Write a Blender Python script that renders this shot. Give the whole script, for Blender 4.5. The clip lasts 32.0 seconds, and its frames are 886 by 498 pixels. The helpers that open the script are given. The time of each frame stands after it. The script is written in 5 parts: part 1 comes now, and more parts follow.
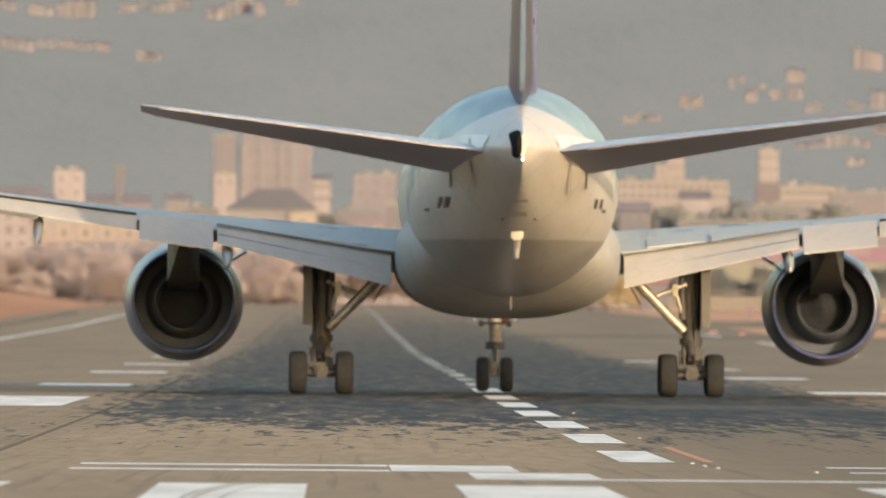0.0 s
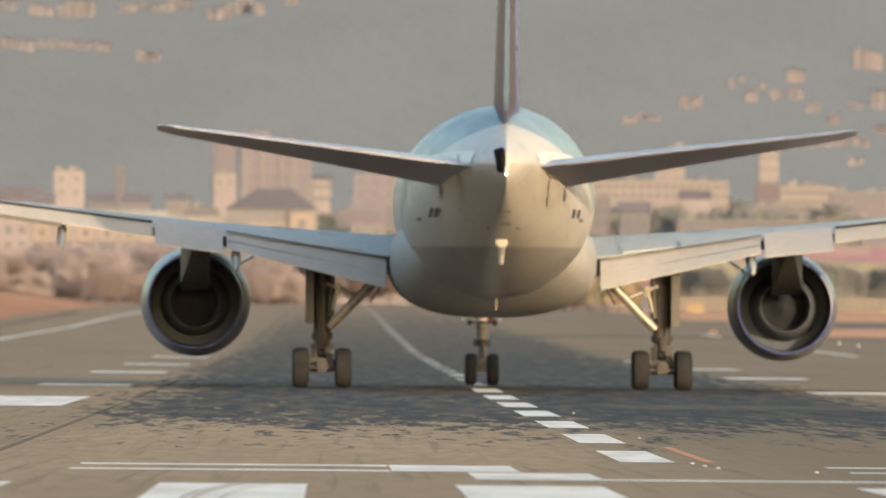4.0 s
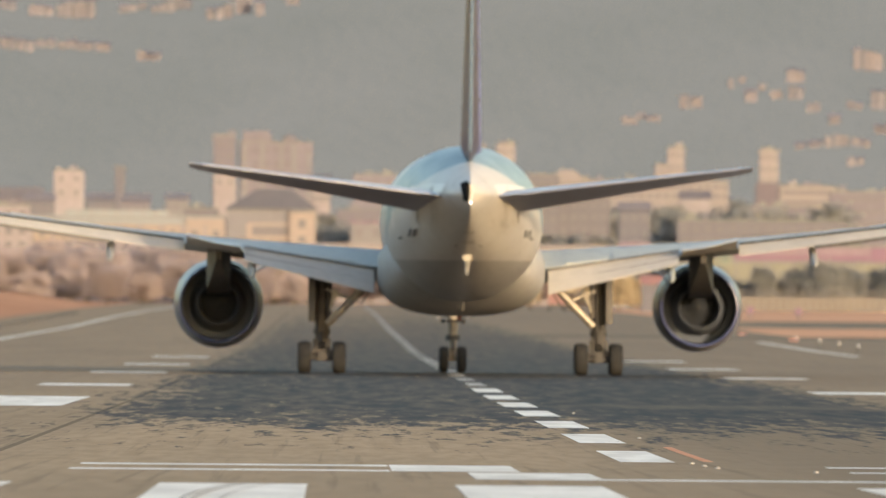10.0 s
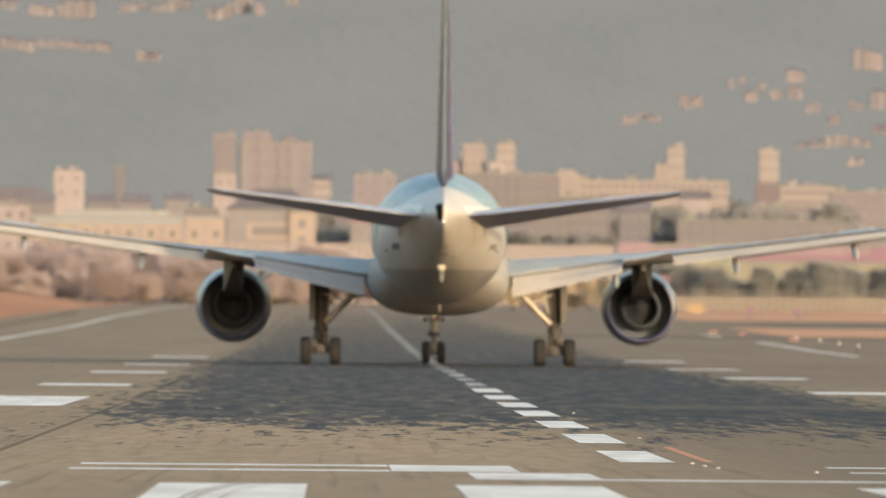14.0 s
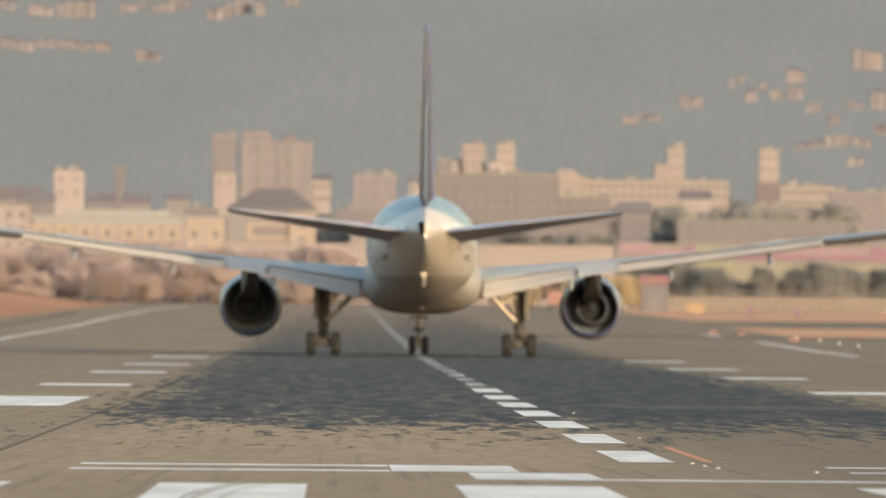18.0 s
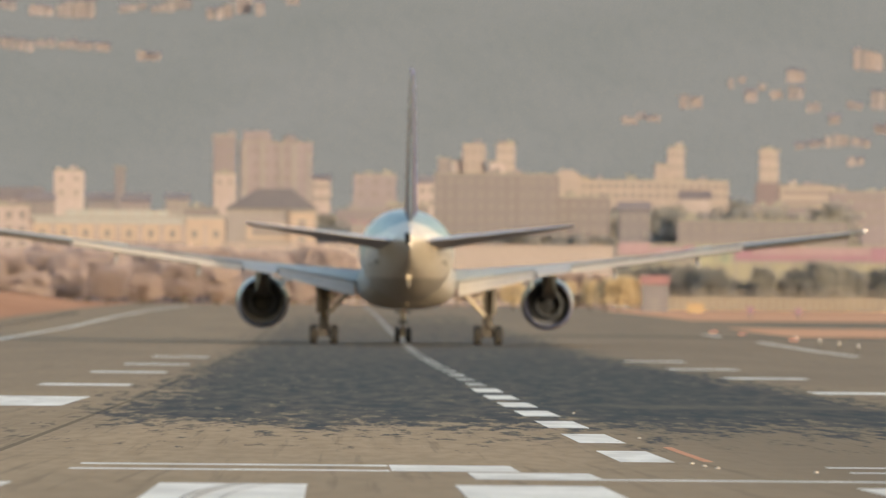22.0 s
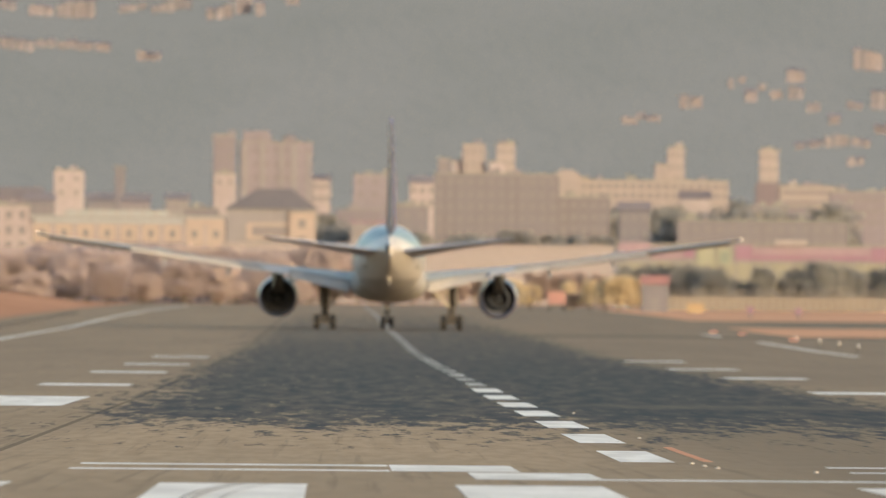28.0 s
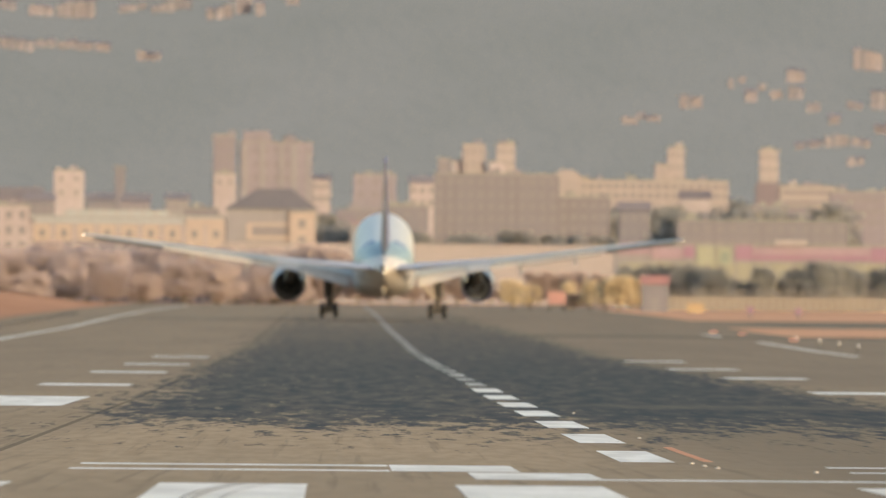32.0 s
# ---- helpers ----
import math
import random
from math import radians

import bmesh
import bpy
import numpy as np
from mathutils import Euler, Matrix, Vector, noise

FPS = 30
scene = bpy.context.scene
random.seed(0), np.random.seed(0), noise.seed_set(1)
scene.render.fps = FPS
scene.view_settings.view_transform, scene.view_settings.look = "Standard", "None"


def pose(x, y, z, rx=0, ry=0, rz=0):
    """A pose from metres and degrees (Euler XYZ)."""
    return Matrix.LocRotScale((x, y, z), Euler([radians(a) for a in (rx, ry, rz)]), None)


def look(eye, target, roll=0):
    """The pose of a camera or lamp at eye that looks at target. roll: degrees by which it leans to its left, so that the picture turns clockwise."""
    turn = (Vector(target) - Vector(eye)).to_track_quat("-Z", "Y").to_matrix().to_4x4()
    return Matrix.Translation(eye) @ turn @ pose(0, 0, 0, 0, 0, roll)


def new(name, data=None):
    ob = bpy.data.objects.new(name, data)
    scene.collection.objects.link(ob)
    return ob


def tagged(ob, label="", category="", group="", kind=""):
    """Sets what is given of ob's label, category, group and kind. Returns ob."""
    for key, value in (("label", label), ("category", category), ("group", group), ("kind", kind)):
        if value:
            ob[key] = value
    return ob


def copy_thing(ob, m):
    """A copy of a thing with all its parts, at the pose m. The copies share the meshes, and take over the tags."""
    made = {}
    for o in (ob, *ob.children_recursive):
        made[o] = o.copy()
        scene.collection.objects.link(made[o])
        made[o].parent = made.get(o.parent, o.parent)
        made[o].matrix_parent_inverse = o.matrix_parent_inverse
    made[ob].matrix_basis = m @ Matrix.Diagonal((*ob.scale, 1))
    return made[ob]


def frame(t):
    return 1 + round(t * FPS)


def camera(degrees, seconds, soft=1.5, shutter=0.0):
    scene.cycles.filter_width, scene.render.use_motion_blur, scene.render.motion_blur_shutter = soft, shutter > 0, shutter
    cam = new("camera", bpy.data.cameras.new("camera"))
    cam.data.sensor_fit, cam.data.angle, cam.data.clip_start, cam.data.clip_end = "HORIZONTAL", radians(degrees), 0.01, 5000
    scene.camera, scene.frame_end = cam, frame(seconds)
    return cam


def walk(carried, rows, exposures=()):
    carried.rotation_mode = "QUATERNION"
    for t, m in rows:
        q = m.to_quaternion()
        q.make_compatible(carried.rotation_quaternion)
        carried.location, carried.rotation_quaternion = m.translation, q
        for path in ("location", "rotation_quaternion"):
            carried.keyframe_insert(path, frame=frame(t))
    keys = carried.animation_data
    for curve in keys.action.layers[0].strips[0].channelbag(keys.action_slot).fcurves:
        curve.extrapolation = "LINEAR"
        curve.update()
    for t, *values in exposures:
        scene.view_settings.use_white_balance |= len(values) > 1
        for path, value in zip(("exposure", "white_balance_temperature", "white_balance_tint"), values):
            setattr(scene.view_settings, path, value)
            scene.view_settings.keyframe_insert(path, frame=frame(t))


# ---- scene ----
# ---- camera: on a tripod at the end of the runway, with a very long lens ----
cam = camera(2.6034, 32.0, 1.2)
EYE = (0.0, 0.0, 2.7)
AIM = (5.597, 1000.0, 5.57)
cam.data.dof.use_dof, cam.data.dof.focus_distance, cam.data.dof.aperture_fstop = True, 355.0, 5.8
walk(cam, [(0, look(EYE, AIM, 0.5)), (32, look(EYE, AIM, 0.5))], ((0, 1.59), (3, 1.54), (8, 1.57), (14, 1.55), (20, 1.50), (32, 1.47)))

# ---- light: a low warm sun behind the camera's right shoulder, clear sky ----
SUN_AZ, SUN_EL = 153.5, 8.0  # degrees clockwise from +Y, degrees above the horizon
world = bpy.data.worlds.new("sky")
scene.world = world
world.use_nodes = True
sky = world.node_tree.nodes.new("ShaderNodeTexSky")
sky.sky_type = "NISHITA"
sky.sun_disc = False
sky.sun_elevation, sky.sun_rotation = radians(SUN_EL), radians(SUN_AZ)
sky.dust_density = 2.5
background = world.node_tree.nodes["Background"]
background.inputs["Strength"].default_value = 0.15
world.node_tree.links.new(sky.outputs["Color"], background.inputs["Color"])
sun_data = bpy.data.lights.new("sun", "SUN")
sun_data.energy, sun_data.angle, sun_data.color = 1.54, radians(0.6), (1.0, 0.745, 0.485)
sun = new("sun", sun_data)
sun_from = Vector((math.sin(radians(SUN_AZ)) * math.cos(radians(SUN_EL)), math.cos(radians(SUN_AZ)) * math.cos(radians(SUN_EL)), math.sin(radians(SUN_EL))))
sun.matrix_world = look(sun_from * 300, (0, 0, 0))


# ---- materials ----
def nodes_of(name):
    m = bpy.data.materials.new(name)
    m.use_nodes = True
    return m, m.node_tree, m.node_tree.nodes["Principled BSDF"]


def calc(tree, op, a, b=None, c=None):
    """One arithmetic node; a, b, c are numbers or sockets."""
    n = tree.nodes.new("ShaderNodeMath")
    n.operation = op
    for i, v in enumerate((a, b, c)):
        if v is None:
            continue
        if isinstance(v, (int, float)):
            n.inputs[i].default_value = v
        else:
            tree.links.new(v, n.inputs[i])
    return n.outputs[0]


def ramp(tree, v, lo, hi, a=0.0, b=1.0):
    """Smooth step from a at lo to b at hi."""
    n = tree.nodes.new("ShaderNodeMapRange")
    n.interpolation_type = "SMOOTHSTEP"
    tree.links.new(v, n.inputs[0])
    for i, x in enumerate((lo, hi, a, b)):
        n.inputs[i + 1].default_value = x
    return n.outputs[0]


def blend(tree, fac, a, b):
    """A colour mix; a and b are colours or sockets."""
    n = tree.nodes.new("ShaderNodeMix")
    n.data_type = "RGBA"
    if isinstance(fac, (int, float)):
        n.inputs[0].default_value = fac
    else:
        tree.links.new(fac, n.inputs[0])
    for i, v in ((6, a), (7, b)):
        if isinstance(v, tuple):
            n.inputs[i].default_value = (*v, 1)
        else:
            tree.links.new(v, n.inputs[i])
    return n.outputs[2]


def coords(tree, sx=1.0, sy=1.0, sz=1.0):
    t = tree.nodes.new("ShaderNodeTexCoord")
    m = tree.nodes.new("ShaderNodeMapping")
    tree.links.new(t.outputs["Object"], m.inputs[0])
    m.inputs["Scale"].default_value = (sx, sy, sz)
    return m.outputs[0]


def grain(tree, vec, scale, detail=3.0, rough=0.55):
    n = tree.nodes.new("ShaderNodeTexNoise")
    tree.links.new(vec, n.inputs["Vector"])
    n.inputs["Scale"].default_value, n.inputs["Detail"].default_value, n.inputs["Roughness"].default_value = scale, detail, rough
    return n.outputs["Fac"]


def surface(name, dark, light, fine=6.0, coarse=0.5, rough=0.6, metal=0.0, bump=0.0, spec=0.5, stretch=(1, 1, 1), per_object=0.0):
    """A worn surface: two tones mixed at two scales, rough patches, fine relief."""
    m, tree, bsdf = nodes_of(name)
    v = coords(tree, *stretch)
    g1, g2 = grain(tree, v, fine, 4), grain(tree, v, coarse, 3)
    f = ramp(tree, calc(tree, "ADD", calc(tree, "MULTIPLY", g1, 0.45), calc(tree, "MULTIPLY", g2, 0.55)), 0.32, 0.68)
    col = blend(tree, f, dark, light)
    if per_object:
        info = tree.nodes.new("ShaderNodeObjectInfo")
        hsv = tree.nodes.new("ShaderNodeHueSaturation")
        tree.links.new(col, hsv.inputs["Color"])
        tree.links.new(calc(tree, "MULTIPLY_ADD", info.outputs["Random"], per_object, 1 - per_object / 2), hsv.inputs["Value"])
        col = hsv.outputs[0]
    tree.links.new(col, bsdf.inputs["Base Color"])
    tree.links.new(ramp(tree, g2, 0.3, 0.7, max(rough - 0.08, 0.02), min(rough + 0.08, 1)), bsdf.inputs["Roughness"])
    bsdf.inputs["Metallic"].default_value = metal
    bsdf.inputs["Specular IOR Level"].default_value = spec
    if bump:
        n = tree.nodes.new("ShaderNodeBump")
        n.inputs["Strength"].default_value, n.inputs["Distance"].default_value = 0.6, bump
        tree.links.new(g1, n.inputs["Height"])
        tree.links.new(n.outputs[0], bsdf.inputs["Normal"])
    return m


def leafy(name, dark, light, through_light=0.35):
    """Foliage: two leaf tones, part of the light passing through the leaves."""
    m = surface(name, dark, light, 1.2, 0.2, 0.9, spec=0.1)
    tree = m.node_tree
    bsdf, out = tree.nodes["Principled BSDF"], tree.nodes["Material Output"]
    leaf, mix = tree.nodes.new("ShaderNodeBsdfTranslucent"), tree.nodes.new("ShaderNodeMixShader")
    tree.links.new(bsdf.inputs["Base Color"].links[0].from_socket, leaf.inputs["Color"])
    mix.inputs[0].default_value = through_light
    tree.links.new(bsdf.outputs[0], mix.inputs[1])
    tree.links.new(leaf.outputs[0], mix.inputs[2])
    tree.links.new(mix.outputs[0], out.inputs["Surface"])
    return m


def glow(name, color, strength):
    m, tree, bsdf = nodes_of(name)
    bsdf.inputs["Base Color"].default_value = (*color, 1)
    bsdf.inputs["Emission Color"].default_value = (*color, 1)
    bsdf.inputs["Emission Strength"].default_value = strength
    return m


def runway_surface():
    """Worn tan asphalt with tyre rubber laid down along both sides of the centre line, streaked lengthwise."""
    m, tree, bsdf = nodes_of("runway_asphalt")
    t = tree.nodes.new("ShaderNodeTexCoord")
    sep = tree.nodes.new("ShaderNodeSeparateXYZ")
    tree.links.new(t.outputs["Object"], sep.inputs[0])
    x, y = sep.outputs[0], sep.outputs[1]
    g1 = grain(tree, coords(tree, 1, 0.05, 1), 3.0, 4)
    g2 = grain(tree, coords(tree, 0.16, 0.006, 1), 1.0, 3)
    base = blend(tree, ramp(tree, g1, 0.3, 0.7), (0.335, 0.247, 0.158), (0.412, 0.307, 0.201))
    base = blend(tree, ramp(tree, g2, 0.35, 0.65, 0.0, 0.5), base, (0.25, 0.193, 0.132))
    base = blend(tree, calc(tree, "MULTIPLY", ramp(tree, x, 2.5, 8.0, 0.0, 0.8), ramp(tree, y, 450, 700, 1.0, 0.35)), base, (0.205, 0.16, 0.112))
    base = blend(tree, ramp(tree, y, 430, 800, 0.0, 0.45), base, (0.195, 0.157, 0.122))
    g3 = grain(tree, coords(tree, 1, 0.004, 1), 3.4, 3, 0.6)
    base = blend(tree, ramp(tree, g3, 0.56, 0.72, 0.0, 0.32), base, (0.10, 0.085, 0.065))
    cross = calc(tree, "MULTIPLY", ramp(tree, y, 1470, 1510), ramp(tree, y, 1545, 1590, 1.0, 0.0))  # a darker strip across the right half
    base = blend(tree, calc(tree, "MULTIPLY", cross, ramp(tree, x, 12, 17, 0.0, 0.45)), base, (0.10, 0.085, 0.068))
    off = calc(tree, "ABSOLUTE", calc(tree, "SUBTRACT", x, 4.85))
    across = ramp(tree, off, 7.5, 12.8, 1.0, 0.0)
    along = calc(tree, "MULTIPLY", ramp(tree, y, 300, 500), ramp(tree, y, 1250, 2600, 1.0, 0.25))
    streak = grain(tree, coords(tree, 1.0, 0.032, 1), 2.3, 5, 0.64)
    broad = grain(tree, coords(tree, 0.3, 0.012, 1), 1.0, 3)
    amount = calc(tree, "MULTIPLY", across, along)
    v = calc(tree, "ADD", amount, calc(tree, "ADD", calc(tree, "MULTIPLY_ADD", streak, 3.0, -1.5), calc(tree, "MULTIPLY_ADD", broad, 0.8, -0.4)))
    rub = ramp(tree, v, 0.24, 0.74, 0.0, 0.96)
    rub = calc(tree, "MULTIPLY", rub, ramp(tree, amount, 0.0, 0.06))
    weave = grain(tree, coords(tree, 1.0, 0.035, 1), 1.4, 5, 0.68)
    rub = calc(tree, "MULTIPLY", rub, ramp(tree, weave, 0.38, 0.66, 1.0, 0.7))
    patched = calc(tree, "MULTIPLY", ramp(tree, y, 492, 503), ramp(tree, y, 512, 526, 1.0, 0.0))  # a resurfaced strip across the right half
    patched = calc(tree, "MULTIPLY", patched, ramp(tree, x, 5.5, 8.5, 0.0, 0.3))
    rub = calc(tree, "MULTIPLY", rub, calc(tree, "SUBTRACT", 1.0, patched))
    # rubber paled with distance, painting haze into the runway colour
    rub = calc(tree, "MULTIPLY", rub, ramp(tree, y, 700, 1900, 1.0, 0.62))
    col = blend(tree, rub, base, (0.034, 0.038, 0.044))
    joint = calc(tree, "LESS_THAN", calc(tree, "ABSOLUTE", calc(tree, "ADD", x, 5.4)), 0.07)
    col = blend(tree, calc(tree, "MULTIPLY", joint, 0.5), col, (0.03, 0.028, 0.025))
    tree.links.new(col, bsdf.inputs["Base Color"])
    tree.links.new(ramp(tree, rub, 0, 1, 0.85, 0.7), bsdf.inputs["Roughness"])
    bsdf.inputs["Specular IOR Level"].default_value = 0.02
    return m


def livery():
    """White upper hull, blue bands round the rear crown, light grey belly."""
    m, tree, bsdf = nodes_of("hull_paint")
    t = tree.nodes.new("ShaderNodeTexCoord")
    sep = tree.nodes.new("ShaderNodeSeparateXYZ")
    tree.links.new(t.outputs["Object"], sep.inputs[0])
    y, z = sep.outputs[1], sep.outputs[2]
    g = grain(tree, coords(tree, 1, 0.35, 1), 1.1, 4)
    white = blend(tree, ramp(tree, g, 0.3, 0.7), (0.435, 0.424, 0.407), (0.505, 0.494, 0.476))
    grey = blend(tree, ramp(tree, g, 0.3, 0.7), (0.27, 0.265, 0.26), (0.325, 0.32, 0.31))
    dirt = ramp(tree, grain(tree, coords(tree, 2.2, 0.12, 2.2), 1.6, 5, 0.6), 0.48, 0.75, 0.0, 0.45)
    white = blend(tree, dirt, white, (0.35, 0.325, 0.29))
    grey = blend(tree, dirt, grey, (0.19, 0.182, 0.172))
    col = blend(tree, calc(tree, "LESS_THAN", z, 4.55), white, grey)
    q = calc(tree, "SUBTRACT", y, calc(tree, "MULTIPLY_ADD", z, -5.5, 47.3))  # bands lean forward as they come down

    def band(lo, hi):
        return calc(tree, "MULTIPLY", calc(tree, "GREATER_THAN", q, lo), calc(tree, "LESS_THAN", q, hi))

    col = blend(tree, band(-28.6, -15.0), col, (0.205, 0.29, 0.33))
    edge = calc(tree, "SUBTRACT", y, calc(tree, "MULTIPLY_ADD", z, -1.0, 8.6))
    dark = calc(tree, "MULTIPLY", calc(tree, "GREATER_THAN", edge, -16.0), calc(tree, "LESS_THAN", edge, -12.8))
    col = blend(tree, calc(tree, "MULTIPLY", dark, calc(tree, "MULTIPLY", calc(tree, "GREATER_THAN", z, 8.1), calc(tree, "LESS_THAN", z, 8.84))), col, (0.085, 0.115, 0.26))
    col = blend(tree, calc(tree, "MULTIPLY", calc(tree, "GREATER_THAN", edge, -12.8), calc(tree, "LESS_THAN", z, 8.84)), col, blend(tree, calc(tree, "LESS_THAN", z, 4.55), white, grey))
    ring = calc(tree, "LESS_THAN", calc(tree, "ABSOLUTE", calc(tree, "SUBTRACT", calc(tree, "FRACT", calc(tree, "MULTIPLY", y, 0.19)), 0.5)), 0.004)
    col = blend(tree, calc(tree, "MULTIPLY", ring, 0.5), col, (0.2, 0.19, 0.18))
    tree.links.new(col, bsdf.inputs["Base Color"])
    tree.links.new(ramp(tree, g, 0.3, 0.7, 0.36, 0.48), bsdf.inputs["Roughness"])
    bsdf.inputs["Specular IOR Level"].default_value = 0.35
    return m


HULL = livery()
RUNWAY = runway_surface()


def road_paint():
    """White marking paint, scuffed, worn through in spots to the asphalt."""
    m, tree, bsdf = nodes_of("marking_paint")
    v = coords(tree, 1, 0.1, 1)
    col = blend(tree, ramp(tree, grain(tree, v, 0.9, 4), 0.3, 0.7), (0.64, 0.615, 0.565), (0.85, 0.825, 0.77))
    col = blend(tree, ramp(tree, grain(tree, coords(tree, 1, 0.02, 1), 3.0, 4), 0.55, 0.8, 0.0, 0.5), col, (0.42, 0.38, 0.33))
    col = blend(tree, ramp(tree, grain(tree, v, 3.2, 5, 0.7), 0.64, 0.72, 0.0, 0.9), col, (0.22, 0.18, 0.13))
    tree.links.new(col, bsdf.inputs["Base Color"])
    bsdf.inputs["Roughness"].default_value, bsdf.inputs["Specular IOR Level"].default_value = 0.9, 0.03
    return m


PAINT = road_paint()
ORANGE_PAINT = surface("orange_paint", (0.55, 0.27, 0.16), (0.66, 0.35, 0.22), 2.0, 0.3, 0.9, stretch=(1, 0.1, 1), spec=0.03)
GRASS = surface("dry_grass", (0.36, 0.20, 0.13), (0.48, 0.285, 0.19), 0.5, 0.02, 0.95, stretch=(1, 0.25, 1), spec=0.0)
TARMAC = surface("tarmac", (0.19, 0.155, 0.115), (0.25, 0.205, 0.15), 0.6, 0.03, 0.9, stretch=(1, 0.1, 1), spec=0.02)
WING = surface("wing_paint", (0.36, 0.39, 0.382), (0.435, 0.465, 0.455), 3.0, 0.35, 0.6, spec=0.12)
FLAP = surface("flap_paint", (0.335, 0.328, 0.312), (0.41, 0.40, 0.38), 3.0, 0.4, 0.4)
STAB = surface("stabilizer_paint", (0.29, 0.30, 0.37), (0.35, 0.36, 0.43), 2.0, 0.5, 0.4)
FIN = surface("fin_paint", (0.10, 0.12, 0.30), (0.16, 0.18, 0.38), 1.5, 0.3, 0.35)
STRIPE = surface("stripe_paint", (0.44, 0.42, 0.42), (0.54, 0.52, 0.52), 2.0, 0.3, 0.35)
NACELLE = surface("nacelle_paint", (0.13, 0.14, 0.18), (0.19, 0.20, 0.24), 2.0, 0.5, 0.35)
LIP = surface("blue_lip_paint", (0.05, 0.07, 0.2), (0.09, 0.11, 0.28), 2.0, 0.5, 0.35)
DUCT = surface("duct_lining", (0.082, 0.099, 0.137), (0.096, 0.115, 0.155), 4.0, 1.0, 0.85, spec=0.15)
CORE = surface("heated_metal", (0.07, 0.084, 0.115), (0.082, 0.098, 0.13), 5.0, 1.0, 0.8, 0.0, spec=0.2)
PLUG = surface("burnt_metal", (0.022, 0.026, 0.034), (0.03, 0.035, 0.045), 5.0, 1.0, 0.85, spec=0.1)
STEEL = surface("gear_metal", (0.18, 0.17, 0.158), (0.38, 0.355, 0.32), 8.0, 1.5, 0.4, 0.35)
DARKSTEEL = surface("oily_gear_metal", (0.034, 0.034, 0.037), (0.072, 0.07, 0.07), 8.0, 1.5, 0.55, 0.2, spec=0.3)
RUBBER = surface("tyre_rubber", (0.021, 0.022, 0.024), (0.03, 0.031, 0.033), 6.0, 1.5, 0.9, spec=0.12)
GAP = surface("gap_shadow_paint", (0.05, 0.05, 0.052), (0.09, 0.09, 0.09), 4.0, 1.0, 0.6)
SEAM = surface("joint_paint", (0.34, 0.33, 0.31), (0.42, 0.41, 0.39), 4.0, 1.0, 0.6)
# black for the sooty exhaust outlet and for shade painted in the outboard slot
SOOT_AND_SHADE = surface("soot_and_slot_shade", (0.006, 0.006, 0.007), (0.012, 0.012, 0.013), 4.0, 1.0, 0.9, spec=0.1)
LAMP_WHITE = glow("white_navigation_light", (1.0, 0.86, 0.68), 5.0)


# ---- mesh helpers ----
def part(name, bm, material, parent=None, label="", smooth=True):
    me = bpy.data.meshes.new(name)
    bmesh.ops.recalc_face_normals(bm, faces=bm.faces)
    bm.to_mesh(me)
    bm.free()
    if smooth:
        me.polygons.foreach_set("use_smooth", [True] * len(me.polygons))
        me.set_sharp_from_angle(angle=radians(40))
    me.materials.append(material)
    ob = new(name, me)
    ob.parent = parent
    return tagged(ob, label)


def thing(name, x, y, z, label, category, group="", kind="", rz=0):
    ob = new(name)
    ob.matrix_world = pose(x, y, z, 0, 0, rz)
    return tagged(ob, label, category, group, kind)


def loft(rings, bm=None, caps=True):
    """Skin over rings of points, each ring with as many points."""
    bm = bm or bmesh.new()
    vs = [[bm.verts.new(p) for p in r] for r in rings]
    n = len(vs[0])
    for a, b in zip(vs, vs[1:]):
        for i in range(n):
            bm.faces.new((a[i], a[(i + 1) % n], b[(i + 1) % n], b[i]))
    if caps:
        bm.faces.new(vs[0])
        bm.faces.new(vs[-1])
    return bm


def oval(y, zc, w, h, n=40, x=0.0, square=2.0):
    """A ring across the y axis."""
    out = []
    for i in range(n):
        a = 2 * math.pi * i / n
        c, s = math.cos(a), math.sin(a)
        e = 2 / square
        out.append((x + w * math.copysign(abs(c) ** e, c), y, zc + h * math.copysign(abs(s) ** e, s)))
    return out


def rod(p, q, r, r2=None, n=12, bm=None):
    p, q = Vector(p), Vector(q)
    d = (q - p).normalized()
    u = d.orthogonal().normalized()
    w = d.cross(u)
    r2 = r if r2 is None else r2
    return loft([[c + (u * math.cos(2 * math.pi * i / n) + w * math.sin(2 * math.pi * i / n)) * k for i in range(n)] for c, k in ((p, r), (q, r2))], bm)


def block(x0, x1, y0, y1, z0, z1, bm=None, bevel=0.0):
    bm = bm or bmesh.new()
    v = [bm.verts.new((x, y, z)) for z in (z0, z1) for x, y in ((x0, y0), (x1, y0), (x1, y1), (x0, y1))]
    fs = [bm.faces.new([v[i] for i in f]) for f in ((0, 3, 2, 1), (4, 5, 6, 7), (0, 1, 5, 4), (1, 2, 6, 5), (2, 3, 7, 6), (3, 0, 4, 7))]
    if bevel:
        bmesh.ops.bevel(bm, geom=list({e for f in fs for e in f.edges}), offset=bevel, segments=2, affect="EDGES")
    return bm


def turned(profile, n=48, x=0.0, z=0.0, bm=None):
    """A surface of revolution about an axis along y: profile of (y, radius)."""
    return loft([oval(y, z, r, r, n, x) for y, r in profile], bm, caps=False)


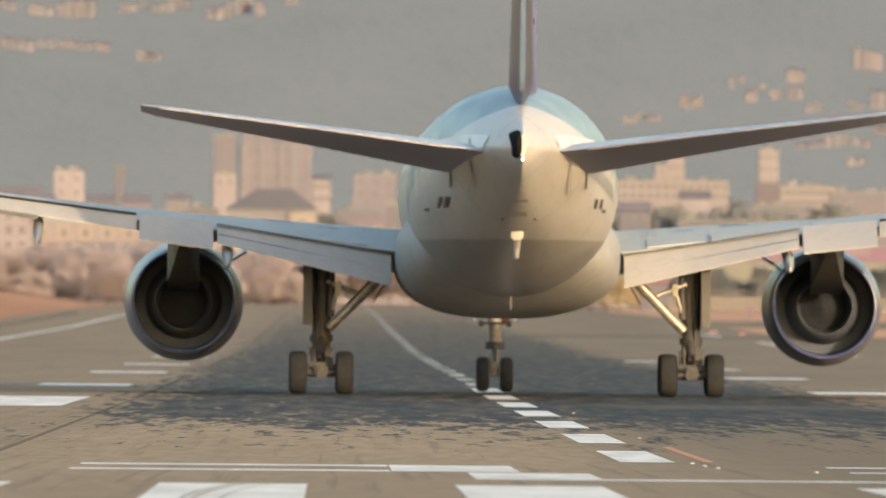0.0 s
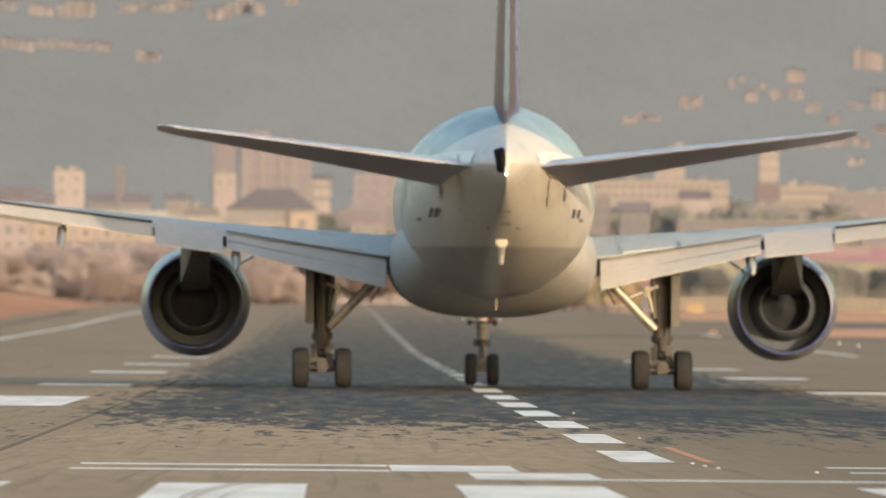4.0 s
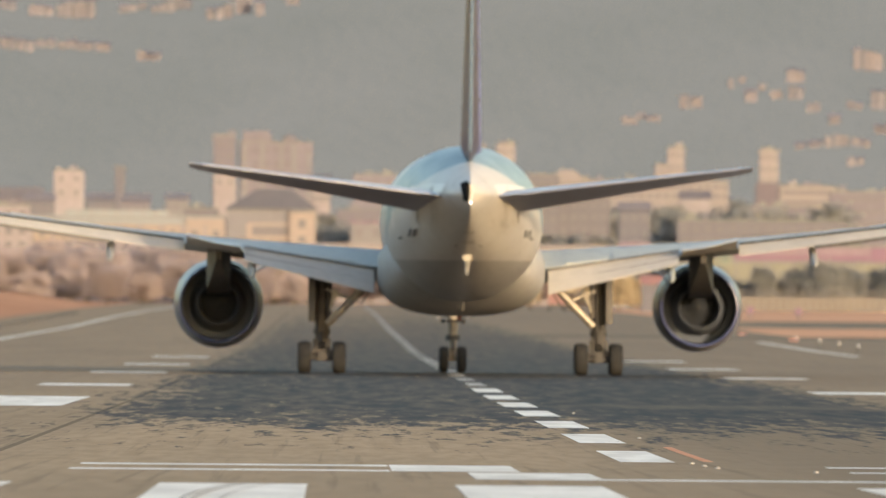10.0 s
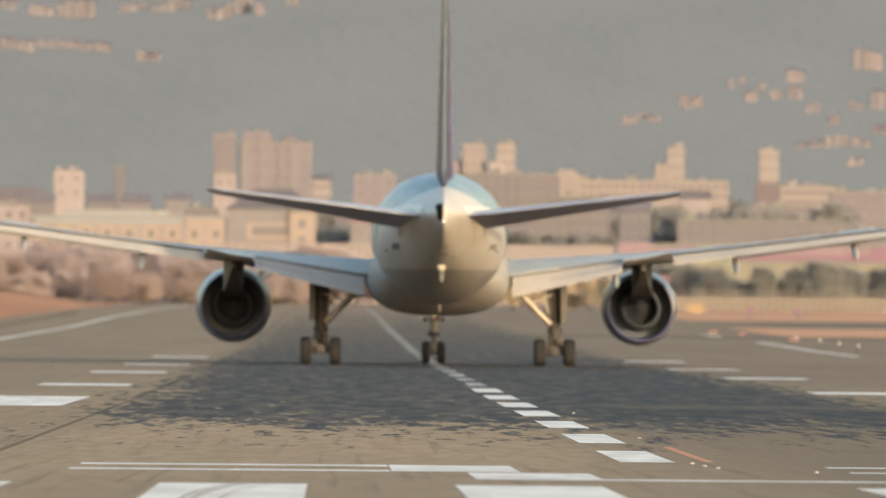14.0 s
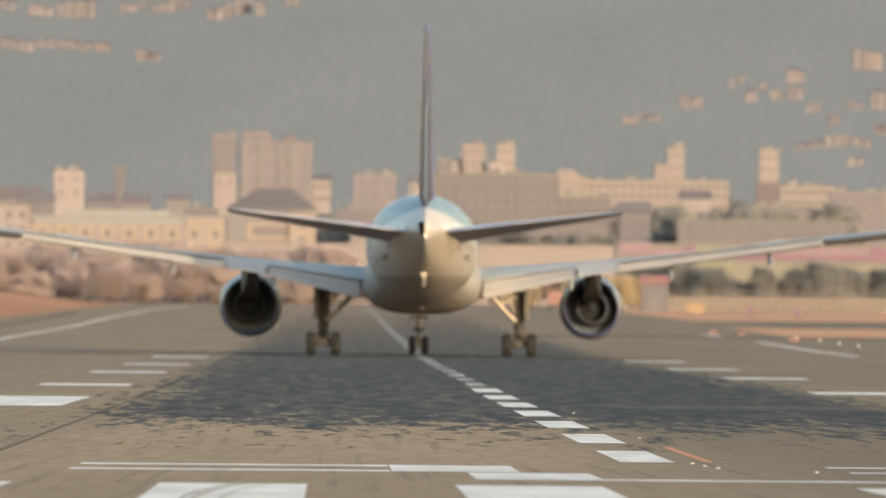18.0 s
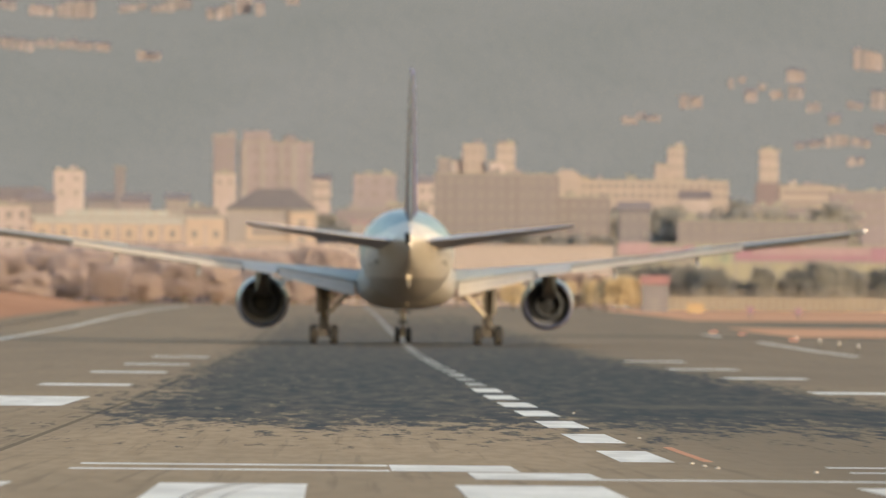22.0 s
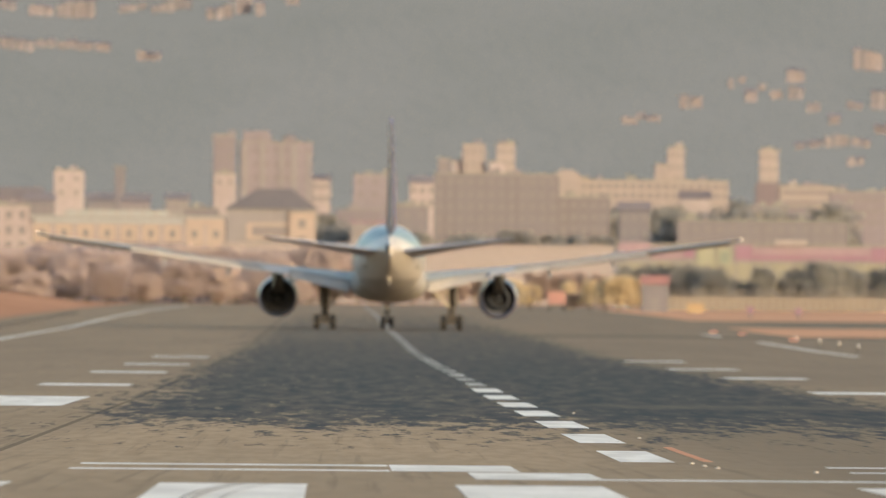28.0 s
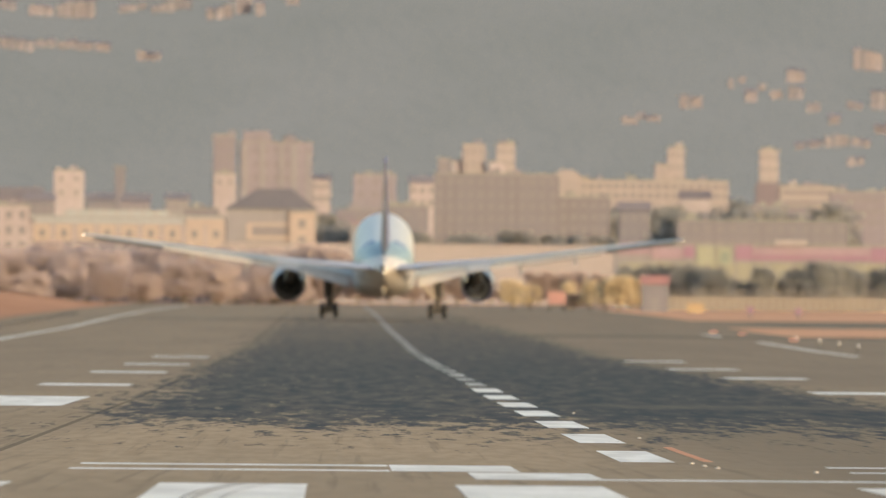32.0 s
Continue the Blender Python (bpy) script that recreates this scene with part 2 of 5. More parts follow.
def foil(x, y_le, y_te, z, thick, n=9, droop=0.0):
    """One wing section at spanwise x, leading edge forward."""
    c = y_le - y_te
    up, low = [], []
    for i in range(n + 1):
        f = 0.5 - 0.5 * math.cos(math.pi * i / n)
        h = 5 * (0.2969 * math.sqrt(f) - 0.126 * f - 0.3516 * f * f + 0.2843 * f ** 3 - 0.1015 * f ** 4) * thick
        camber = 0.02 * c * math.sin(math.pi * f) - droop * f
        up.append((x, y_le - c * f, z + camber + h * 1.05))
        low.append((x, y_le - c * f, z + camber - h * 0.95 - 0.006))
    return up + low[::-1][:-1]


# ---- the lie of the land along the runway ----
STATIONS = np.arange(-400.0, 5001.0, 25.0)
_raw = np.interp(STATIONS, [-400, 0, 240, 298, 443, 556, 700, 900, 1100, 1250, 1366, 1691, 1994, 2367, 3000, 3500, 4000, 4500, 5000],
                 [1.2, 1.1, 0.47, 0.265, 0.125, 0.01, -0.04, -0.15, -0.19, -0.06, 0.12, 0.5, 1.1, 1.65, 2.25, 3.2, 10.7, 18.7, 26.7])
_pad = np.pad(_raw, 1, mode="edge")
LIE = np.convolve(_pad, np.array([1, 2, 1]) / 4.0, mode="valid")


def lie(y):
    return float(np.interp(y, STATIONS, LIE))


def sheet(name, x0, x1, y0, y1, up, material, parent=None, label="", columns=1):
    """A thin sheet that follows the land, cut at the stations."""
    ys = [y0] + [s for s in STATIONS if y0 + 1e-6 < s < y1 - 1e-6] + [y1]
    xs = [x0 + (x1 - x0) * i / columns for i in range(columns + 1)]
    bm = bmesh.new()
    rows = [[bm.verts.new((x, y, lie(y) + up)) for x in xs] for y in ys]
    for a, b in zip(rows, rows[1:]):
        for i in range(columns):
            bm.faces.new((a[i], a[i + 1], b[i + 1], b[i]))
    ob = part(name, bm, material, parent, label, smooth=False)
    return ob


MID = 4.85  # the runway's centre line

# ---- ground, runway and its markings ----


def bank(x, y):
    """A low grass bank beyond the left shoulder, before the town."""
    return 1.9 * min(max((-x - 35) / 14, 0), 1) * min(max((y - 1650) / 500, 0), 1) * min(max((3080 - y) / 90, 0), 1)


bm = bmesh.new()
gx = [-900, -500, -250, -120, -80, -60, -49, -42, -35, -20, 0, 20, 45, 80, 150, 300, 1000]
rows = [[bm.verts.new((x, y, lie(y) + bank(x, y))) for x in gx] for y in STATIONS]
for a, b in zip(rows, rows[1:]):
    for i in range(len(gx) - 1):
        bm.faces.new((a[i], a[i + 1], b[i + 1], b[i]))
ground = part("ground", bm, GRASS, None, "dry reddish grass on flat airfield land", smooth=False)
tagged(ground, kind="structure", category="ground")
runway = sheet("runway", MID - 37.5, MID + 37.5, 60, 3150, 0.03, RUNWAY, None, "worn asphalt runway with dark tyre rubber")
tagged(runway, kind="structure", category="runway")
taxiway = sheet("taxiway", MID + 37.5, MID + 150, 1822, 2055, 0.034, TARMAC, None, "grey tarmac taxiway beside the runway")
tagged(taxiway, kind="structure", category="taxiway")
PALEGRASS = surface("pale_dry_grass", (0.52, 0.30, 0.19), (0.64, 0.385, 0.25), 0.5, 0.02, 0.95, stretch=(1, 0.25, 1), spec=0.0)
strip = sheet("grass_strip", MID + 33, MID + 150, 2060, 2846, 0.045, PALEGRASS, None, "pale mown strip of dry grass")
tagged(strip, kind="structure", category="grass")
verge = sheet("grass_verge", MID + 31.7, MID + 150, 1545, 1815, 0.045, PALEGRASS, None, "pale narrow verge of dry grass")
tagged(verge, kind="structure", category="grass")
apron = sheet("taxiway_exit", MID + 37.5, MID + 150, 760, 1540, 0.034, TARMAC, None, "wide tarmac runway exit")
tagged(apron, kind="structure", category="taxiway")


def mark(name, x0, x1, y0, y1, material=PAINT, up=0.035):
    return sheet(name, x0, x1, y0, y1, up, material, runway)


for i in range(4):  # threshold stripes
    for c in (MID - 2.45 - 3.6 * i, MID + 2.45 + 3.6 * i):
        mark("threshold_stripe", c - 0.9, c + 0.9, 208, 238)
SCUFF = surface("scuff_rubber", (0.26, 0.245, 0.225), (0.36, 0.34, 0.315), 2.0, 0.3, 0.9, stretch=(1, 0.1, 1), spec=0.02)
for x0, w in ((-1.62, 0.018), (-1.5, 0.018), (-1.2, 0.012)):  # curved tyre scuffs across the stripes
    bm = bmesh.new()
    pts = [(x0 + 0.00055 * (k * 2.5) ** 2, 208 + 2.5 * k) for k in range(13)]
    rows = [[bm.verts.new((x + d, y, lie(y) + 0.048)) for d in (-w, w)] for x, y in pts]
    for a, b in zip(rows, rows[1:]):
        bm.faces.new((a[0], a[1], b[1], b[0]))
    part("tyre_scuff", bm, SCUFF, runway, smooth=False)
# runway designation, as worn bars
mark("letter_bar", 1.85, 3.52, 253, 267)
mark("letter_bar", 1.85, 8.0, 250, 252.9)
mark("numeral_bar", -3.64, 0.8, 281.0, 285.2)
mark("numeral_bar", -3.64, 0.8, 268.0, 271.8)
mark("numeral_bar", 0.83, 2.6, 269, 285.5)
mark("numeral_bar", 7.3, 10.9, 286, 289)
mark("numeral_bar", 7.3, 10.9, 273, 275.8)
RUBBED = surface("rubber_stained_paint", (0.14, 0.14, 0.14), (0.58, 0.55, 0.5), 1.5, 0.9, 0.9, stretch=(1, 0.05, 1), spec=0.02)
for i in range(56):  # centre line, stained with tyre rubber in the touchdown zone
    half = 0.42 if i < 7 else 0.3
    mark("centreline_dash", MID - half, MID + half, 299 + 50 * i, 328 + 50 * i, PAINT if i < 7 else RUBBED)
for sx, y0, y1 in ((-1, 483, 545), (1, 483, 545)):
    mark("aiming_point", MID + sx * 11.6 - (8 if sx < 0 else 0), MID + sx * 11.6 + (0 if sx < 0 else 8), y0, y1)
for y0, y1 in ((622, 606), (755, 744), (877, 870), (1014, 1004)):
    mark("touchdown_bar", MID - 14.35, MID - 11.4, y0 + 3, y0 + 20)
    mark("touchdown_bar", MID + 10.25, MID + 13.4, y1, y1 + 17)
FADED = surface("faded_marking_paint", (0.72, 0.67, 0.59), (0.88, 0.83, 0.75), 2.0, 0.3, 0.9, stretch=(1, 0.05, 1), spec=0.02)
for i in range(24):
    mark("side_stripe", -23.0, -22.5, 1000 + 85 * i, 1085 + 85 * i, FADED)
for y0, y1 in ((1140, 1405), (1540, 1615)):
    mark("side_stripe", 30.4, 30.92, y0, y1, FADED)
mark("orange_line", 5.74, 5.90, 301, 339, ORANGE_PAINT)

# ---- the airliner, built round the point on the ground below its main gear, nose towards +y ----
plane = thing("airliner", 5.1, 579, 0, "white twin-engined wide-body airliner with blue bands, wheels on the runway", "airplane")
HY = [31.8, 31.5, 30.8, 29.5, 27.5, 25, 22, 19, 5, -9, -13, -17, -21, -25, -28, -30, -31]
HTOP = [4.65, 5.2, 5.85, 6.75, 7.9, 8.68, 8.98, 9.02, 9.02, 9.02, 9.02, 9.0, 8.9, 8.6, 8.25, 7.75, 7.5]
HLOW = [4.55, 4.1, 3.75, 3.4, 3.1, 2.95, 2.9, 2.9, 2.9, 2.9, 3.08, 3.62, 4.4, 5.25, 5.95, 6.45, 6.75]
HWID = [0.05, 0.6, 1.2, 1.85, 2.5, 2.92, 3.08, 3.1, 3.1, 3.1, 3.04, 2.8, 2.33, 1.7, 1.12, 0.6, 0.1]
_hy = np.linspace(31.8, -31.0, 127)


def _table(vals):
    v = np.interp(-_hy, [-y for y in HY], vals)
    p = np.pad(v, 2, mode="edge")
    w = np.convolve(p, np.array([1, 2, 3, 2, 1]) / 9.0, mode="valid")
    w[:6], w[-3:] = v[:6], v[-3:]
    return w


TOPS, LOWS, WIDS = _table(HTOP), _table(HLOW), _table(HWID)


def hull(y, a, out=0.0):
    """A point on the hull at station y and angle a, out metres proud of it."""
    top, low, wid = (float(np.interp(-y, -_hy, t)) for t in (TOPS, LOWS, WIDS))
    k = float(np.interp(-y, [20, 25, 29, 31], [0.0, 0.3, 0.8, 1.0]))  # towards the tail tip the section sharpens into a blade
    c, s = math.cos(a), math.sin(a)
    c = math.copysign((1 - k) * abs(c) + k * (1 - abs(s) ** 1.4), c)
    return ((wid + out) * c, y, (top + low) / 2 + ((top - low) / 2 + out) * s)


def patch(y0, y1, a0, a1, out=0.02, n=4):
    """A thin plate that lies on the hull."""
    bm = bmesh.new()
    for o in (out, out - 0.03):
        g = [[bm.verts.new(hull(y0 + (y1 - y0) * i / n, a0 + (a1 - a0) * j / n, o)) for j in range(n + 1)] for i in range(n + 1)]
        for i in range(n):
            for j in range(n):
                bm.faces.new((g[i][j], g[i + 1][j], g[i + 1][j + 1], g[i][j + 1]))
    return bm


def on_hull(x, z, out):
    """The point of the tapering rear hull that lies behind the lateral place x and the height z."""
    lo, hi = -8.0, -30.0
    for _ in range(30):
        y = (lo + hi) / 2
        top, low, wid = (float(np.interp(-y, -_hy, t)) for t in (TOPS, LOWS, WIDS))
        if (x / wid) ** 2 + ((z - (top + low) / 2) / ((top - low) / 2)) ** 2 > 1:
            hi = y
        else:
            lo = y
    return (x, (lo + hi) / 2 - out, z - out * 0.3)


def decal(x0, x1, z0, z1, lean=0.0, out=0.03, n=3):
    """A thin plate on the rear hull, upright as one looks along the hull."""
    bm = bmesh.new()
    for o in (out, out - 0.05):
        g = [[bm.verts.new(on_hull(x0 + (x1 - x0) * i / n + lean * j / n, z0 + (z1 - z0) * j / n, o)) for j in range(n + 1)] for i in range(n + 1)]
        for i in range(n):
            for j in range(n):
                bm.faces.new((g[i][j], g[i + 1][j], g[i + 1][j + 1], g[i][j + 1]))
    return bm


fuselage = part("fuselage", loft([[hull(y, 2 * math.pi * i / 56) for i in range(56)] for y in _hy]), HULL, plane, "white hull with blue bands and a grey belly")
fair = [(15.5, 0.5, 0.4, 4.0), (14, 2.2, 1.2, 3.9), (11.5, 3.1, 1.65, 3.98), (7, 3.34, 1.78, 4.05), (0, 3.36, 1.8, 4.1), (-4, 3.3, 1.76, 4.1), (-7.5, 3.12, 1.5, 4.15), (-10.5, 2.6, 0.95, 4.3), (-12.5, 1.6, 0.35, 4.5)]
part("belly_fairing", loft([oval(y, zc, w, h, 44, 0, 2.5) for y, w, h, zc in fair]), surface("fairing_paint", (0.29, 0.29, 0.29), (0.35, 0.35, 0.345), 2.0, 0.5, 0.62, spec=0.2), plane, "light grey belly fairing")
for a in (0.0, math.pi):  # cabin windows and doors along both sides
    sx = 1 if a == 0 else -1
    for i in range(24):
        y = 24 - i * 1.9
        part("cabin_window", patch(y, y - 0.26, a + sx * 0.10, a + sx * 0.22, 0.012, 1), GAP, fuselage)
    for y in (26, 14.5, -3, -15.5):
        part("cabin_door", patch(y, y - 1.05, a - sx * 0.17, a + sx * 0.45, 0.014, 3), STRIPE, fuselage)
    # registration as plain bars, and the outflow plate beside it
    near, far = (2.02, 2.3) if sx < 0 else (2.2, 2.48)
    for k in (near, (near + far) / 2 + 0.03):
        part("registration_bar", decal(sx * k, sx * (k + 0.1), 5.46, 5.74, 0.05), GAP, fuselage)
    part("access_plate", decal(sx * 2.48, sx * 2.62, 5.36, 5.45) if sx < 0 else decal(2.48, 2.6, 5.36, 5.45), GAP, fuselage)
    part("stabilizer_seal", patch(-21.0, -28.2, a + sx * 0.02, a + sx * 0.34, 0.03, 8), surface("seal_paint", (0.55, 0.54, 0.52), (0.66, 0.65, 0.63), 2.0, 0.5, 0.4), fuselage, "pale plate round the tailplane root")
for sx, a in ((1, 0.0), (-1, math.pi)):  # cut-out lines round the tailplane root
    part("panel_line", decal(sx * 1.94, sx * 1.97, 6.02, 6.75), GAP, fuselage)
    part("panel_line", decal(sx * 1.44, sx * 1.465, 6.3, 7.4, 0, 0.03, 5), SEAM, fuselage)
    part("panel_line", decal(sx * 1.44, sx * 1.465, 5.86, 6.3, -sx * 0.1 if sx < 0 else 0.0), SEAM, fuselage)
    part("drain_port", decal(sx * 0.42, sx * 0.5, 5.1, 5.14), GAP, fuselage)
for z0, z1 in ((5.2, 5.32), (5.6, 5.66), (4.8, 4.84)):
    part("access_panel", decal(-0.22, 0.22, z0, z1), SEAM, fuselage)
part("exhaust_outlet", loft([oval(-29.6, 7.2, 0.14, 0.34, 16, -0.34), oval(-30.7, 7.2, 0.13, 0.4, 16, -0.17), oval(-31.06, 7.2, 0.07, 0.36, 16, -0.09)]), SOOT_AND_SHADE, plane, "black exhaust outlet in the tail tip")
part("tail_light", loft([oval(-30.98, 6.76, 0.028, 0.028, 10), oval(-31.08, 6.76, 0.02, 0.02, 10)]), LAMP_WHITE, plane, "white tail light")
skid = part("tail_skid", block(-0.2, 0.16, -22.75, -21.7, 4.52, 4.84, None, 0.06), FLAP, plane, "small white fairing under the tail")
part("skid_strut", rod((0.0, -22.3, 4.5), (-0.03, -22.5, 3.98), 0.1, 0.07, 12), STEEL, skid, "bare metal strut")
part("antenna", loft([[(-0.02, -9.4, 3.0), (0.02, -9.4, 3.0), (0.02, -9.9, 3.0), (-0.02, -9.9, 3.0)], [(-0.015, -9.7, 2.55), (0.015, -9.7, 2.55), (0.015, -10.0, 2.55), (-0.015, -10.0, 2.55)]]), STEEL, plane)

beacon = part("beacon_light", turned([(-2.1, 0.001), (-2.1, 0.06), (-1.9, 0.1), (-1.6, 0.1), (-1.5, 0.001)], 16, -0.06, 2.24), surface("red_beacon_glass", (0.3, 0.02, 0.015), (0.38, 0.03, 0.02), 6.0, 1.0, 0.15), plane, "red glass beacon under the belly")
part("beacon_base", block(-0.14, 0.02, -2.05, -1.5, 2.28, 2.36, None, 0.02), STEEL, beacon)

# fin and rudder
fin = part("vertical_fin", loft([[(p[2] - z, p[1], z) for p in foil(0, le, te, z, th)] for z, le, te, th in
           ((8.3, -17.0, -25.6, 0.78), (9.3, -19.2, -26.1, 0.74), (12.5, -23.2, -28.0, 0.6), (15.5, -26.6, -29.6, 0.46), (18.1, -29.3, -31.0, 0.3), (18.35, -29.9, -31.1, 0.16))]), FIN, plane, "blue tail fin with a painted pale highlight at its edge")
RUDDER = ((8.28, -25.6, -26.4, 0.02), (8.45, -25.8, -27.6, 0.13), (8.65, -25.8, -28.35, 0.25), (8.9, -25.9, -28.6, 0.34), (9.5, -26.2, -28.9, 0.34), (12.5, -28.0, -30.0, 0.27), (15.5, -29.6, -31.1, 0.19), (17.9, -30.95, -31.9, 0.11))
part("rudder", loft([[(w, y0, z), (w * 0.8, y0 * 0.5 + y1 * 0.5, z), (0.03, y1, z), (-0.03, y1, z), (-w * 0.8, y0 * 0.5 + y1 * 0.5, z), (-w, y0, z)] for z, y0, y1, w in RUDDER]),
     surface("rudder_paint", (0.05, 0.05, 0.088), (0.09, 0.085, 0.13), 1.2, 0.25, 0.3, stretch=(3, 1, 0.3)), fin, "violet-blue rudder")
# pale strip paints the sky's reflection along the glossy rudder
part("rudder_highlight", loft([[(w, y + 0.14, z), (w * 0.7, y - 0.05, z), (-w * 0.7, y - 0.05, z), (-w, y + 0.14, z)] for z, y, w in ((8.5, -27.75, 0.03), (8.75, -28.45, 0.08), (9.3, -28.8, 0.1), (12.5, -30.0, 0.075), (17.8, -31.88, 0.035))]),
     surface("sky_highlight_paint", (0.115, 0.17, 0.25), (0.15, 0.215, 0.305), 2.0, 0.3, 0.4, stretch=(1, 1, 0.4)), fin, "pale blue strip painting a sky highlight on the rudder")
part("static_wick", loft([[(0.36 - 0.012 * (z - 9), -28.2 - 0.39 * (z - 9.5), z + d) for d in (0.0, 0.06)] + [(0.31 - 0.012 * (z - 9), -28.3 - 0.39 * (z - 9.5), z + d) for d in (0.06, 0.0)] for z in (10.6, 10.7)]), GAP, fin)
for z in (10.0, 13.0, 16.0):
    part("rudder_hinge", loft([oval(-27.0 - (z - 10) * 0.42, z, 0.26 - (z - 10) * 0.018, 0.06, 12), oval(-28.4 - (z - 10) * 0.3, z, 0.1, 0.04, 12)]), STEEL, fin)


def side(v, s):
    return [(s * x, y, z) for x, y, z in v]


CHORD = ((0.0, 13.9, -1.0, 4.1, 1.4), (3.1, 12.0, -1.3, 4.22, 1.22), (9.7, 7.3, -1.8, 4.95, 0.6), (16.0, 2.95, -4.1, 5.66, 0.44), (22.5, -1.55, -6.4, 6.66, 0.36), (29.0, -6.0, -8.8, 7.46, 0.22), (30.2, -7.1, -9.2, 7.62, 0.16), (30.46, -7.9, -9.35, 7.66, 0.08))


def chord(x):
    cols = list(zip(*CHORD))
    return [float(np.interp(x, cols[0], c)) for c in cols[1:]]


def flap(x0, x1, up0, low0, up1, low1, reach, s):
    """A drooped panel behind the wing between two stations, with a rounded nose and a thin trailing edge."""
    rings = []
    for i in range(5):
        f = i / 4
        x = x0 + (x1 - x0) * f
        te = chord(x)[1]
        u, l = up0 + (up1 - up0) * f, low0 + (low1 - low0) * f
        back = reach * (1 - 0.35 * f * (x1 > 14))
        rings.append(side([(x, te + 0.35, u - 0.30), (x, te + 0.25, u - 0.08), (x, te + 0.02, u), (x, te - back * 0.5, (u * 0.55 + l * 0.45)), (x, te - back, l + 0.03),
                           (x, te - back, l), (x, te - back * 0.5, (u * 0.4 + l * 0.6) - 0.14), (x, te + 0.1, u - 0.4)], s))
    return loft(rings)


WINGS = []
FLAPERONS = []
surface_mark = surface("wing_mark_paint", (0.2, 0.225, 0.25), (0.25, 0.275, 0.3), 3.0, 0.5, 0.5)
for s in (-1, 1):
    wing = part("wing", loft([side(foil(x, a, b, z - d, t, 12, -d), s) for (x, a, b, z, t), d in zip(CHORD, (0.3, 0.27, 0.12, 0.1, 0.2, 0.19, 0.15, 0.1))]), WING, plane, "grey swept wing with drooped flaps")
    WINGS.append(wing)
    inner = part("inboard_flap", flap(3.45, 8.6, 4.18, 3.2, 4.96, 4.42, 1.3, s), FLAP, wing, "cream-grey inboard flap")
    # solid dark strip paints the shade of the gap above the flap
    part("flap_slot_shade", loft([side([(x, chord(x)[1] + 0.12, z + 0.02), (x, chord(x)[1] + 0.12, z + 0.055), (x, chord(x)[1] - 0.12, z + 0.035), (x, chord(x)[1] - 0.12, z + 0.0)], s) for x, z in ((3.4, 4.16), (8.62, 4.98))]), GAP, wing)
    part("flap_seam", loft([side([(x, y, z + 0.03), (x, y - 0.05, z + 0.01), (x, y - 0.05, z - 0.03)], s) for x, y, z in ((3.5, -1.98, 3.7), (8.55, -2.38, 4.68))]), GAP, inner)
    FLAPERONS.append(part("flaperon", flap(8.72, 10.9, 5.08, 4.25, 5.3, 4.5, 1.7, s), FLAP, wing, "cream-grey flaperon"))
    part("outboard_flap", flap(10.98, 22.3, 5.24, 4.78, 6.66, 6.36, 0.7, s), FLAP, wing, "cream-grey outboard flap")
    # black strip, again shade put in as colour along the outboard gap
    part("flap_slot_shade", loft([side([(x, chord(x)[1] + 0.1, z), (x, chord(x)[1] + 0.1, z + 0.045), (x, chord(x)[1] - 0.06, z + 0.03), (x, chord(x)[1] - 0.06, z - 0.02)], s) for x, z in ((11.0, 5.27), (16.0, 5.87), (22.3, 6.66))]), SOOT_AND_SHADE, wing)
    # added dark strip for the flap's shaded underside
    part("flap_edge_shade", loft([side([(x, chord(x)[1] - b + 0.03, z + 0.035), (x, chord(x)[1] - b - 0.03, z + 0.03), (x, chord(x)[1] - b - 0.03, z - 0.1), (x, chord(x)[1] - b + 0.03, z - 0.1)], s) for x, b, z in ((13.9, 0.64, 5.18), (22.2, 0.455, 6.35))]), GAP, wing, "dark strip painting the shade under the flap edge")
    # aileron colour darkened to paint in the outer wing's shaded underside
    part("aileron", flap(22.5, 29.4, 6.69, 6.52, 7.52, 7.4, 0.7, s), surface("aileron_shade_paint", (0.125, 0.127, 0.13), (0.165, 0.166, 0.168), 3.0, 0.4, 0.6, spec=0.1), wing)
    for i, x in enumerate((8.3, 13.9, 19.4)):
        te, z = chord(x)[1], chord(x)[2]
        d = (0.62, 0.55, 0.45)[i]
        part("flap_track_fairing", loft([oval(te + 3.2, z - 0.25, 0.05, 0.05, 14, s * x), oval(te + 1.8, z - 0.45, 0.15, 0.24, 14, s * x), oval(te - 0.6, z - 0.72, 0.16, d * 0.45, 14, s * x),
             oval(te - 1.9, z - 0.92, 0.12, d * 0.3, 14, s * x), oval(te - 2.8, z - 1.0, 0.03, 0.06, 14, s * x)]), FLAP if i else WING, wing, "flap track fairing")
    for x in (5.0, 6.9, 12.0, 14.5, 17.0, 19.5):  # spoiler panel edges
        a, b, z, t = chord(x)
        part("spoiler_panel", loft([side([(xx, b + 1.9, chord(xx)[2] + 0.28), (xx, b + 1.9, chord(xx)[2] + 0.325), (xx, b + 0.3, chord(xx)[2] + 0.1), (xx, b + 0.3, chord(xx)[2] + 0.06)], s) for xx in (x - 0.85, x + 0.85)]), WING, wing)
    part("wingtip_light", loft([oval(-9.3, 7.66, 0.04, 0.035, 10, s * 30.42), oval(-9.45, 7.66, 0.03, 0.025, 10, s * 30.42)]), LAMP_WHITE, wing, "white wingtip light")
    def wing_top(x, f, up=0.012):
        le, te, z, th = chord(x)
        d = float(np.interp(x, [0, 3.1, 9.7, 16, 22.5, 29], [0.3, 0.27, 0.12, 0.06, 0.07, 0.09]))
        h = 5 * (0.2969 * math.sqrt(f) - 0.126 * f - 0.3516 * f * f + 0.2843 * f ** 3 - 0.1015 * f ** 4) * th
